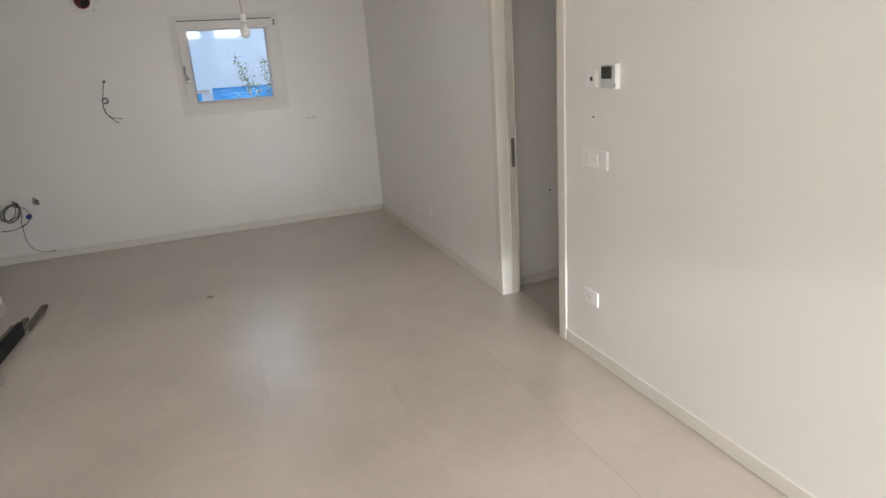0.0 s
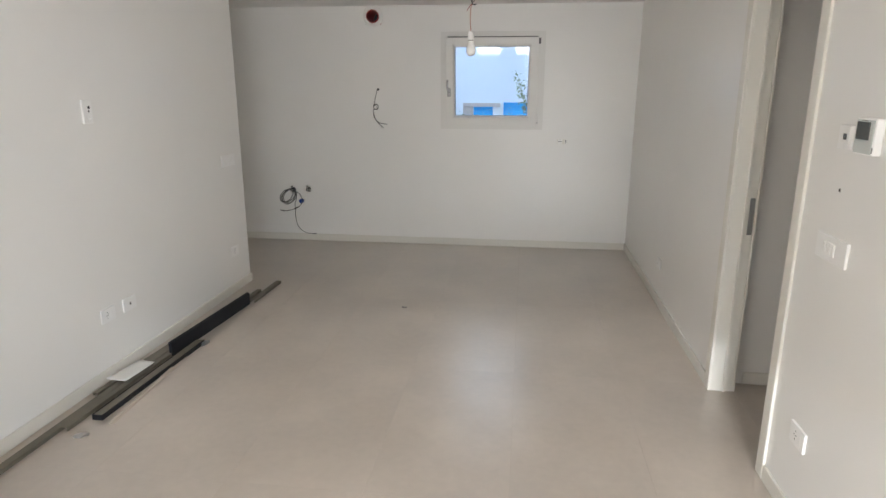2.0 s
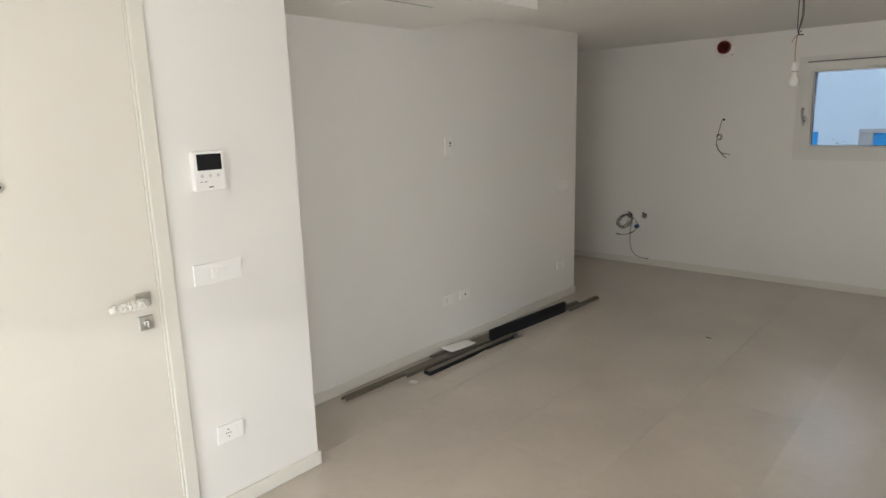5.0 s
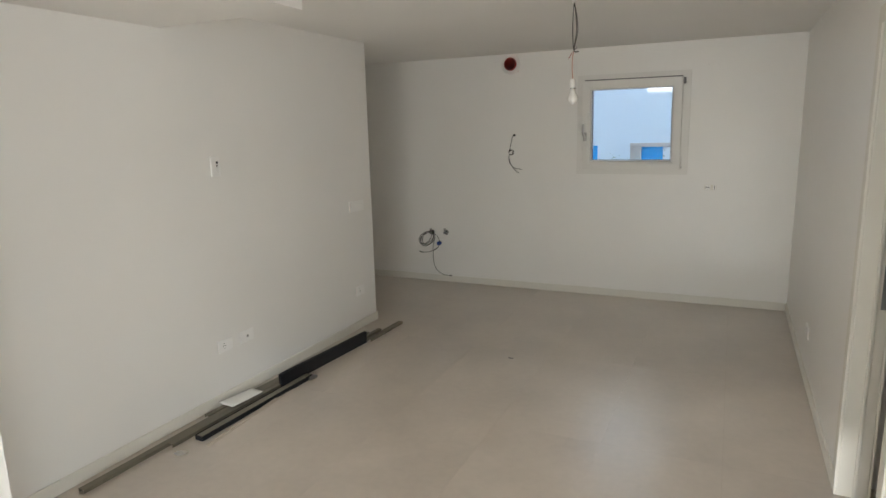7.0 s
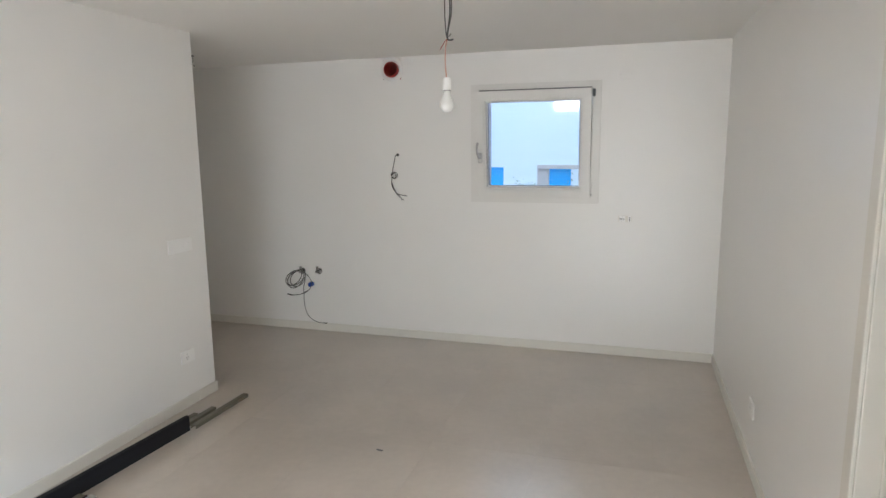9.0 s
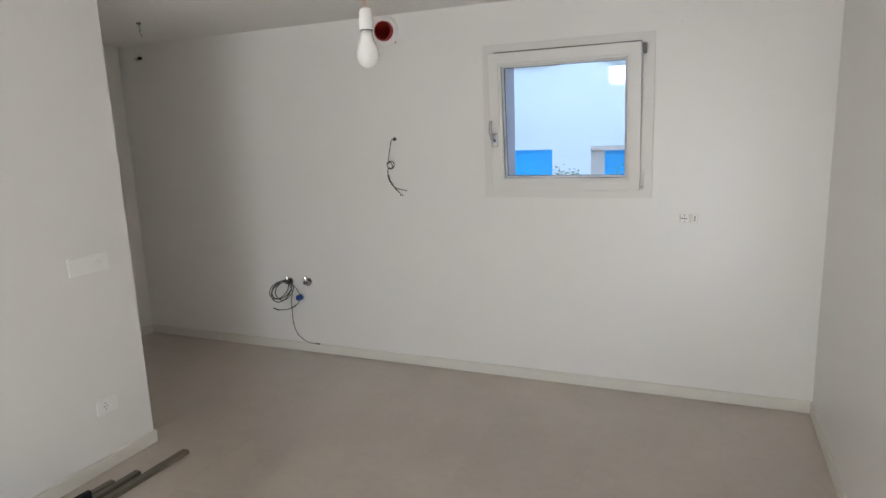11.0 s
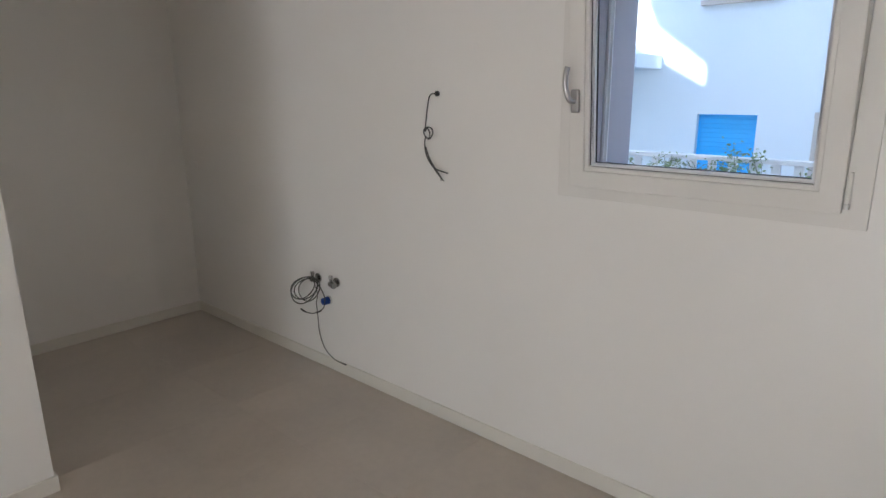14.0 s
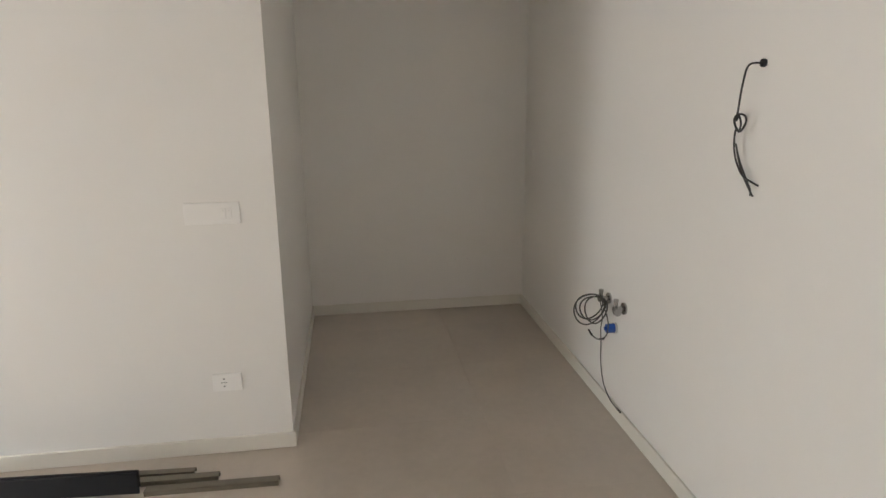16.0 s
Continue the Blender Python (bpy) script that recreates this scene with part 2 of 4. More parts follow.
def baseboards():
    """White skirting, 6 cm high, along the walls."""
    runs = [("x", XN + 0.012, -0.012, 0.0, -1), ("y", YD1 + 0.075, 0.0, 0.0, -1), ("y", YL, YD0 - 0.075, 0.0, -1),
            ("y", YR + 0.012, YC + 0.012, XS, 1), ("x", XN + 0.012, XS, YC, 1), ("y", YC, 0.0, XN, 1),
            ("x", XS, XI + 0.012, YR, 1), ("y", YE1 + 0.06, YR, XI, 1), ("y", YB, YE0 - 0.06, XI, 1), ("x", 0.2, 2.4, -2.980, -1)]
    for axis, a, b, at, side in runs:
        near, far = (at - 0.012, at) if side < 0 else (at, at + 0.012)
        bm = B()
        if axis == "x":
            box(bm, a, b, near, far, 0.0, 0.072, 0.003, 1)
        else:
            box(bm, near, far, a, b, 0.0, 0.072, 0.003, 1)
        structure("baseboard", bm, TRIM, "off-white lacquered skirting board", "baseboard")


baseboards()


def casing(bm, plane, side, y0, y1, top, width, proud):
    """Architrave round a doorway in a wall plane x = plane; side: the way it faces."""
    x0, x1 = sorted((plane, plane + side * proud))
    box(bm, x0, x1, y0 - width, y0, 0, top, 0.004)
    box(bm, x0, x1, y1, y1 + width, 0, top, 0.004)
    box(bm, x0, x1, y0 - width, y1 + width, top, top + width, 0.004)


def passage_doorway():
    """Lined doorway to the passage, its leaf out of sight."""
    frame_ob = thing("door_frame", pose(0, (YD0 + YD1) / 2, 0), "off-white lacquered door frame of the passage doorway", "door frame")
    bm = B()
    casing(bm, 0.0, -1, YD0, YD1, DOOR_TOP, 0.07, 0.013)
    c = part("casing", bm, TRIM, frame_ob)
    bm = B()
    box(bm, -0.001, 0.118, YD0 - 0.02, YD0, 0, DOOR_TOP, 0.004)
    box(bm, -0.001, 0.118, YD1, YD1 + 0.02, 0, DOOR_TOP, 0.004)
    box(bm, -0.001, 0.118, YD0, YD1, DOOR_TOP, DOOR_TOP + 0.02, 0.002)
    lining = part("lining", bm, TRIM, frame_ob)
    bm = B()
    casing(bm, 0.118, 1, YD0, YD1, DOOR_TOP, 0.07, 0.013)
    c2 = part("casing", bm, TRIM, frame_ob)
    stop = B()
    box(stop, 0.06, 0.075, YD1 - 0.012, YD1 - 0.0005, 0, DOOR_TOP, 0.003)
    st = part("door_stop", stop, TRIM, frame_ob)
    bm = B()
    box(bm, 0.088, 0.112, YD1 - 0.003, YD1 + 0.001, 0.887, 1.078, 0.001)
    strike = part("strike_plate", bm, HINGE, frame_ob, "brushed steel strike plate")
    for ob in (c, lining, c2, st, strike):
        ob.matrix_parent_inverse = frame_ob.matrix_world.inverted()


passage_doorway()


def entry_door():
    """Armoured entry door, closed, flush with its frame, with a wrapped lever."""
    m = pose(XI, (YE0 + YE1) / 2, 0, 0, 0, 90)
    door = thing("entry_door", m, "closed off-white laminate entry door with square steel fittings", "door")
    w = (YE1 - YE0) / 2
    leaf = part("leaf", box(B(), -w + 0.006, w - 0.010, -0.006, 0.045, 0.006, 2.134, 0.004), DOOR, door)
    part("edge_strip", box(B(), w - 0.010, w - 0.001, -0.011, 0.04, 0.006, 2.134, 0.002), TRIM, door, "raised off-white edge strip")
    for name, a in (("casing", (-w - 0.058, -w, 0, 2.138)), ("casing", (w, w + 0.058, 0, 2.138)), ("casing", (-w - 0.058, w + 0.058, 2.138, 2.196))):
        part(name, box(B(), a[0], a[1], -0.016, 0, a[2], a[3], 0.005), TRIM, door)
    lining = B()
    box(lining, -w - 0.0005, -w + 0.005, 0.0, 0.19, 0, 2.138)
    box(lining, -w + 0.005, w, 0.046, 0.19, 2.136, 2.144)
    part("lining", lining, TRIM, door)
    hx = w - 0.072
    ros = part("rosette", box(B(), hx - 0.027, hx + 0.027, -0.016, -0.006, 1.010, 1.064, 0.002), STEEL, door, "square brushed steel rosette")
    bm = B()
    cyl(bm, pose(hx, -0.035, 1.037, 90), 0.010, 0.045)
    box(bm, hx - 0.135, hx + 0.010, -0.066, -0.052, 1.026, 1.048, 0.005)
    lever = part("lever", bm, STEEL, door, "brushed steel lever handle")
    bm = B()
    rng = random.Random(3)
    for k in range(7):
        x = hx - 0.02 - k * 0.017
        made = bmesh.ops.create_icosphere(bm, subdivisions=2, radius=0.019, matrix=pose(x, -0.059, 1.035, 0, 0, 0))
        for v in made["verts"]:
            c = Vector((x, -0.059, 1.035))
            v.co = c + (v.co - c) * rng.uniform(0.75, 1.18)
    part("wrapping", bm, WRAP, lever, "crumpled clear protective film")
    lock = part("lock_plate", box(B(), hx - 0.027, hx + 0.027, -0.018, -0.006, 0.920, 0.974, 0.002), STEEL, door, "square brushed steel lock plate")
    bm = B()
    cyl(bm, pose(hx, -0.026, 0.947, 90), 0.011, 0.016)
    box(bm, hx - 0.004, hx + 0.004, -0.042, -0.030, 0.933, 0.961, 0.002)
    part("thumb_turn", bm, STEEL, lock)
    bm = B()
    cyl(bm, pose(-0.01, -0.010, 1.505, 90), 0.017, 0.012)
    hole = part("peephole", bm, STEEL, door, "round steel door viewer")
    bm = B()
    cyl(bm, pose(-0.01, -0.0165, 1.505, 90), 0.008, 0.002)
    part("lens", bm, SCREEN, hole)
    part("threshold", box(B(), -w, w, 0.0, 0.19, -0.001, 0.005), STEEL, door)


def ring(bm, x0, x1, z0, z1, y0, y1, w):
    """A rectangular frame of bar width w, between depths y0 and y1, as one closed body."""
    o = [(x0, z0), (x1, z0), (x1, z1), (x0, z1)]
    i = [(x0 + w, z0 + w), (x1 - w, z0 + w), (x1 - w, z1 - w), (x0 + w, z1 - w)]
    loops = [[bm.verts.new((x, y, z)) for x, z in quad] for quad, y in ((o, y0), (i, y0), (i, y1), (o, y1))]
    for a, b in zip(loops, loops[1:] + loops[:1]):
        for k in range(4):
            j = (k + 1) % 4
            bm.faces.new((a[k], a[j], b[j], b[k]))
    bmesh.ops.recalc_face_normals(bm, faces=bm.faces)
    return bm


def bevel_all(bm, offset):
    sharp = [e for e in bm.edges if e.calc_face_angle(0) > 0.5]
    bmesh.ops.bevel(bm, geom=sharp, offset=offset, segments=2, profile=0.5, affect="EDGES")
    return bm


TILT = 4.2


def kitchen_window():
    """Tilt-and-turn window, tilted open, handle up."""
    cx = -1.401
    win = thing("window_1", pose(cx, 0, 0), "white PVC tilt-and-turn window, tilted open at the top", "window")
    tagged(win, kind="structure")
    fx0, fx1 = -1.912 - cx, -0.890 - cx
    part("window_frame", bevel_all(ring(B(), fx0, fx1, 1.213, 2.149, -0.014, 0.0, 0.066), 0.002), PVC, win)
    part("frame_rebate", ring(B(), fx0 + 0.05, fx1 - 0.05, 1.262, 2.10, 0.0, 0.07, 0.03), PVC, win)
    sx0, sx1, sz0, sz1 = -1.853 - cx, -0.957 - cx, 1.258, 2.092
    m = Matrix.Translation((0, -0.014, sz0)) @ pose(0, 0, 0, TILT) @ Matrix.Translation((0, 0, -sz0))
    sash_bm = bevel_all(ring(B(), sx0, sx1, sz0, sz1, -0.020, 0.045, 0.062), 0.003)
    bmesh.ops.transform(sash_bm, matrix=m, verts=sash_bm.verts)
    sash = part("sash", sash_bm, PVC, win)
    bead = bevel_all(ring(B(), sx0 + 0.060, sx1 - 0.060, sz0 + 0.060, sz1 - 0.060, -0.012, 0.030, 0.018), 0.004)
    bmesh.ops.transform(bead, matrix=m, verts=bead.verts)
    part("glazing_bead", bead, PVC, sash)
    gasket = ring(B(), sx0 + 0.076, sx1 - 0.076, sz0 + 0.076, sz1 - 0.076, 0.000, 0.028, 0.0022)
    bmesh.ops.transform(gasket, matrix=m, verts=gasket.verts)
    part("gasket", gasket, DARK, sash, "black rubber gasket")
    spacer = ring(B(), sx0 + 0.078, sx1 - 0.078, sz0 + 0.078, sz1 - 0.078, 0.008, 0.022, 0.011)
    bmesh.ops.transform(spacer, matrix=m, verts=spacer.verts)
    part("spacer_bar", spacer, METALWHITE, sash, "pale aluminium glazing spacer")
    seal = ring(B(), sx0 + 0.078, sx1 - 0.078, sz0 + 0.078, sz1 - 0.078, 0.0265, 0.031, 0.0135)
    bmesh.ops.transform(seal, matrix=m, verts=seal.verts)
    part("gasket", seal, DARK, sash, "black outer glazing gasket")
    for y in (0.004, 0.022):
        pane = box(B(), sx0 + 0.077, sx1 - 0.077, y, y + 0.004, sz0 + 0.077, sz1 - 0.077)
        bmesh.ops.transform(pane, matrix=m, verts=pane.verts)
        p = part("pane", pane, GLASS, sash)
        p.visible_shadow = False
    # grey strip gives the gap over the tilted sash its shade as colour
    part("top_gap_shade", box(B(), sx0 + 0.01, sx1 - 0.005, -0.0175, -0.0145, sz1 - 0.03, sz1 + 0.012, 0.001, 1), HINGE, win, "grey strip for the shade above the tilted sash")
    # handle, turned up
    hx, hz = sx0 + 0.030, 1.575
    bm = B()
    box(bm, hx - 0.018, hx + 0.018, -0.034, -0.018, hz - 0.042, hz + 0.042, 0.0078, 4)
    bmesh.ops.transform(bm, matrix=m, verts=bm.verts)
    plate = part("handle_plate", bm, NICKEL, sash, "satin steel handle plate")
    pts = [(hx, -0.03, hz), (hx, -0.055, hz + 0.002), (hx - 0.004, -0.068, hz + 0.014), (hx - 0.012, -0.073, hz + 0.05), (hx - 0.014, -0.071, hz + 0.09), (hx - 0.011, -0.062, hz + 0.122)]
    bm = sweep(B(), [m @ Vector(p) for p in pts], 0.0100, 10)
    part("handle_grip", bm, NICKEL, sash, "satin steel window handle turned up", smooth=True)
    # hinges
    bm = B()
    box(bm, sx1 + 0.002, sx1 + 0.022, -0.040, -0.010, 2.030, 2.085, 0.004)
    box(bm, sx1 + 0.006, sx1 + 0.012, -0.085, -0.040, 2.050, 2.070, 0.002)
    part("top_hinge", bm, HINGE, win, "grey tilt hinge arm")
    bm = B()
    cyl(bm, pose(sx1 + 0.010, -0.026, 1.335), 0.008, 0.09, 16)
    low = part("bottom_hinge", bm, PVC, win, smooth=False)
    bm = B()
    cyl(bm, pose(sx1 + 0.010, -0.026, 1.281), 0.009, 0.016, 16)
    part("hinge_pin", bm, STEEL, low)
    bm = B()
    box(bm, sx1 - 0.002, sx1 + 0.003, 0.018, 0.030, 1.32, 2.04)
    part("hardware_strip", bm, STEEL, win, "metal hardware strip in the sash gap")
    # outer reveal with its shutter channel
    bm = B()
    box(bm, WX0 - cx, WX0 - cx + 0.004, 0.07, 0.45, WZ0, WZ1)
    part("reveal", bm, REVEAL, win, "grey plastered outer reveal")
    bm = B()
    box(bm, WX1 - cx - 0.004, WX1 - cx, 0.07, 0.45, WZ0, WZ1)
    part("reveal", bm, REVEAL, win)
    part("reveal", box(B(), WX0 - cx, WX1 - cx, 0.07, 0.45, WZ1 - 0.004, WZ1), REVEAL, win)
    for sx in (WX0 - cx + 0.004, WX1 - cx - 0.016):
        bm = B()
        box(bm, sx, sx + 0.012, 0.195, 0.203, WZ0, WZ1, 0.001)
        box(bm, sx, sx + 0.012, 0.222, 0.230, WZ0, WZ1, 0.001)
        part("shutter_channel", bm, METALWHITE, win, "white metal shutter guide")
    part("window_sill", box(B(), WX0 - cx, WX1 - cx, 0.07, 0.48, WZ0 - 0.03, WZ0 + 0.004, 0.003), STONE, win, "pale stone outer sill")


def curve_points(pts, steps=8):
    """A smooth line through pts."""
    p = [Vector(q) for q in pts]
    p = [2 * p[0] - p[1]] + p + [2 * p[-1] - p[-2]]
    out = []
    for k in range(1, len(p) - 2):
        a, b, c, d = p[k - 1:k + 3]
        for n in range(steps):
            t = n / steps
            out.append(0.5 * (2 * b + (c - a) * t + (2 * a - 5 * b + 4 * c - d) * t * t + (3 * b - a - 3 * c + d) * t ** 3))
    out.append(p[-2])
    return out


def sweep(bm, pts, r, sides=8, steps=8):
    """A round rod or cable along a smooth line through pts."""
    line = curve_points(pts, steps)
    up, rings = Vector((0.31, 0.2, 0.93)), []
    for k, c in enumerate(line):
        d = (line[min(k + 1, len(line) - 1)] - line[max(k - 1, 0)]).normalized()
        side = d.cross(up)
        side = side.normalized() if side.length > 1e-4 else d.orthogonal().normalized()
        up = side.cross(d).normalized()
        rings.append([bm.verts.new(c + r * (math.cos(a) * side + math.sin(a) * up)) for a in (2 * math.pi * n / sides for n in range(sides))])
    for a, b in zip(rings, rings[1:]):
        for n in range(sides):
            bm.faces.new((a[n], a[(n + 1) % sides], b[(n + 1) % sides], b[n]))
    bm.faces.new(rings[0][::-1])
    bm.faces.new(rings[-1])
    bmesh.ops.recalc_face_normals(bm, faces=bm.faces)
    return bm


kitchen_window()
entry_door()


# ---- electrical fittings; local x along the wall, -y out of it ----
def plate_body(ob, w, h, proud=0.010):
    part("cover_plate", box(B(), -w / 2, w / 2, -proud, 0.0, -h / 2, h / 2, 0.003), PLASTIC, ob)


def schuko(ob, x, z=0.0):
    """A round earthed outlet with its recess, two pin holes and earth clips."""
    bm = B()
    cyl(bm, pose(x, -0.0082, z, 90), 0.0215, 0.0025, 32)
    well = part("outlet_insert", bm, PLASTICSHADE, ob)
    bm = B()
    for dx in (-0.0095, 0.0095):
        cyl(bm, pose(x + dx, -0.0097, z, 90), 0.0028, 0.001, 10)
    cyl(bm, pose(x, -0.0097, z, 90), 0.0022, 0.001, 10)
    box(bm, x - 0.003, x + 0.003, -0.0102, -0.0094, z + 0.014, z + 0.019)
    box(bm, x - 0.003, x + 0.003, -0.0102, -0.0094, z - 0.019, z - 0.014)
    part("pin_holes", bm, DARK, well, "dark pin holes and earth contacts")


def module(ob, x, w=0.022, h=0.044, proud=0.011):
    return part("switch_rocker", box(B(), x - w / 2 + 0.0006, x + w / 2 - 0.0006, -proud, -0.007, -h / 2, h / 2, 0.002), PLASTIC, ob)


def wall_socket(at, label="white plastic wall socket with a round outlet and blank module", plug=True, group="wall sockets"):
    ob = thing("wall_socket", at, label, "wall socket", group)
    plate_body(ob, 0.120, 0.080)
    part("insert_frame", ring(B(), -0.036, 0.036, -0.024, 0.024, -0.0095, -0.007, 0.002), PLASTIC, ob)
    if plug:
        schuko(ob, -0.012)
        module(ob, 0.023)
    else:
        for x in (-0.022, 0.022):
            module(ob, x, proud=0.0095)
        bm = B()
        cyl(bm, pose(0, -0.0095, 0, 90), 0.011, 0.006, 20)
        hub = part("antenna_jack", bm, PLASTICSHADE, ob)
        bm = B()
        cyl(bm, pose(0, -0.0128, 0, 90), 0.005, 0.001, 14)
        part("jack_hole", bm, DARK, hub)
    return ob


def switch_panel(at, rockers, label, tilt=()):
    ob = thing("light_switch", at, label, "light switch", "switch panels")
    plate_body(ob, 0.214, 0.088)
    part("insert_frame", ring(B(), -0.081, 0.081, -0.026, 0.026, -0.0095, -0.007, 0.003), PLASTIC, ob)
    for k in range(7):
        module(ob, -0.066 + 0.022 * k, proud=0.013 if k in rockers else 0.009)
    bm = B()
    for k in rockers:
        box(bm, -0.066 + 0.022 * k - 0.0015, -0.066 + 0.022 * k + 0.0015, -0.0134, -0.0128, 0.010, 0.013)
    part("indicator_marks", bm, PLASTICSHADE, ob)
    return ob


EAST, WEST, NORTH = -90, 90, 0
switch_panel(pose(0, -4.172, 1.084, 0, 0, EAST), (1, 2, 3, 4), "wide white plastic light switch panel with four rockers")
wall_socket(pose(0, -4.150, 0.350, 0, 0, EAST))
wall_socket(pose(0, -1.62, 0.315, 0, 0, EAST), "white plastic wall socket low on a bare wall")
switch_panel(pose(XS, -1.755, 1.063, 0, 0, WEST), (5, 6), "wide white plastic switch panel near the wall corner")
wall_socket(pose(XS, -1.763, 0.333, 0, 0, WEST), "white plastic wall socket near the wall corner")
wall_socket(pose(XS, -3.350, 0.372, 0, 0, WEST), "white plastic wall socket above floor profiles")
wall_socket(pose(XS, -3.155, 0.372, 0, 0, WEST), "white plastic antenna socket with a dark round jack", False)
switch_panel(pose(XI, -5.410, 1.083, 0, 0, WEST), (2, 3, 4), "wide white plastic switch panel under the intercom")
wall_socket(pose(XI, -5.430, 0.367, 0, 0, WEST), "white plastic wall socket beside the entry door")


def media_plate():
    """Upright plate with an outlet and loose wire for a screen."""
    ob = thing("media_outlet", pose(XS, -3.296, 1.492, 0, 0, WEST), "upright white plastic plate with holes and a loose wire", "wall outlet")
    part("cover_plate", box(B(), -0.036, 0.036, -0.013, 0, -0.061, 0.061, 0.003), PLASTIC, ob)
    bm = B()
    cyl(bm, pose(0.008, -0.0135, 0.022, 90), 0.008, 0.002, 16)
    cyl(bm, pose(0.006, -0.0135, 0.002, 90), 0.006, 0.002, 16)
    part("jack_hole", bm, DARK, ob, "dark round jack holes")
    bm = sweep(B(), [(0.006, -0.013, 0.0), (0.010, -0.022, -0.010), (0.013, -0.022, -0.028), (0.004, -0.018, -0.040), (-0.004, -0.014, -0.028), (0.0, -0.012, -0.012)], 0.0022)
    part("wire", bm, PLASTIC, ob, "short white wire loop", smooth=True)


media_plate()


def thermostat():
    ob = thing("thermostat", pose(0, -4.302, 1.476, 0, 0, EAST), "white wall thermostat with a dark grey screen", "thermostat")
    part("housing", box(B(), -0.058, 0.058, -0.026, 0, -0.056, 0.056, 0.004), PLASTIC, ob)
    part("front", box(B(), -0.054, 0.050, -0.028, -0.025, -0.052, 0.050, 0.002), GREYPLASTIC, ob, "pale grey front panel")
    part("screen", box(B(), -0.046, 0.030, -0.0300, -0.0278, -0.010, 0.044, 0.001), LCD, ob, "dark grey display")
    part("marking", box(B(), -0.025, 0.01, -0.0288, -0.0275, 0.046, 0.049), GREYMARK, ob)
    part("marking", box(B(), 0.052, 0.056, -0.0272, -0.0262, -0.048, -0.030), GREYMARK, ob)


def alarm_sensor():
    ob = thing("wall_control", pose(0, -4.146, 1.463, 0, 0, EAST), "small white wall plate with a black window", "wall control")
    part("cover_plate", box(B(), -0.046, 0.046, -0.008, 0, -0.040, 0.040, 0.003), PLASTIC, ob)
    part("window_lens", box(B(), -0.010, 0.010, -0.0100, -0.0075, -0.009, 0.011, 0.001), DARK, ob, "black square window")
    part("rocker", box(B(), 0.028, 0.044, -0.016, -0.0075, -0.036, 0.036, 0.002), PLASTIC, ob)


def wall_hole(at, label, r=0.006):
    ob = thing("cable_hole", at, label, "cable hole")
    bm = B()
    cyl(bm, pose(0, -0.001, 0, 90), r, 0.004, 14)
    part("bore", bm, DARK, ob)
    bm = B()
    cyl(bm, pose(0, -0.0005, 0, 90), r + 0.0015, 0.003, 16)
    part("grommet", bm, PLASTICSHADE, ob)


def intercom():
    ob = thing("video_intercom", pose(XI, -5.414, 1.502, 0, 0, WEST), "white video intercom panel with a black screen", "intercom")
    part("housing", box(B(), -0.066, 0.066, -0.030, 0, -0.078, 0.078, 0.005), PLASTIC, ob)
    part("screen", box(B(), -0.052, 0.052, -0.0325, -0.0295, 0.004, 0.068, 0.001), SCREEN, ob, "glossy black screen")
    for x in (-0.034, 0.0, 0.034):
        bm = B()
        cyl(bm, pose(x, -0.0305, -0.018, 90), 0.007, 0.002, 16)
        part("button", bm, PLASTICSHADE, ob)
    bm = B()
    for x in (-0.040, -0.020):
        box(bm, x - 0.006, x + 0.006, -0.0306, -0.0298, -0.043, -0.040)
    part("speaker_slots", bm, GREYMARK, ob)
    part("marking", box(B(), -0.010, 0.010, -0.0306, -0.0298, -0.066, -0.061), GREYMARK, ob)


thermostat()
alarm_sensor()
intercom()
wall_hole(pose(0, -4.155, 1.286, 0, 0, EAST), "small dark cable hole in the white wall")
wall_hole(pose(0.437, -2.980, 0.669, 0, 0, NORTH), "small dark cable hole in the passage wall")


def bare_outlet():
    """Outlet modules in the north wall with no cover plate yet."""
    ob = thing("flush_outlet", pose(-0.688, 0, 1.098), "flush white outlet modules without a cover plate", "wall outlet")
    part("insert_frame", box(B(), -0.050, 0.052, -0.003, 0.0, -0.025, 0.025, 0.002), TRIM, ob)
    m = part("outlet_module", box(B(), -0.042, 0.002, -0.0045, -0.0025, -0.022, 0.022, 0.002), PLASTIC, ob)
    bm = B()
    for x in (-0.031, -0.020, -0.009):
        cyl(bm, pose(x, -0.0048, 0, 90), 0.0044, 0.001, 10)
    box(bm, -0.022, -0.018, -0.0052, -0.0044, 0.013, 0.019)
    box(bm, -0.022, -0.018, -0.0052, -0.0044, -0.019, -0.013)
    box(bm, -0.0405, -0.0385, -0.0052, -0.0044, -0.012, 0.012)
    part("pin_holes", bm, DARK, m)
    m = part("outlet_module", box(B(), 0.024, 0.046, -0.0045, -0.0025, -0.022, 0.022, 0.002), PLASTIC, ob)
    bm = B()
    for z in (-0.011, 0.0, 0.011):
        cyl(bm, pose(0.035, -0.0048, z, 90), 0.0042, 0.001, 10)
    part("pin_holes", bm, DARK, m)


def blank_cover(at, w, h, label):
    ob = thing("blank_cover", at, label, "blank cover")
    part("cover_plate", box(B(), -w / 2, w / 2, -0.004, 0, -h / 2, h / 2, 0.002), WALL, ob)
    for x in (-w / 2 + 0.01, w / 2 - 0.01):
        bm = B()
        cyl(bm, pose(x, -0.0042, 0, 90), 0.003, 0.001, 10)
        part("screw", bm, PLASTICSHADE, ob)


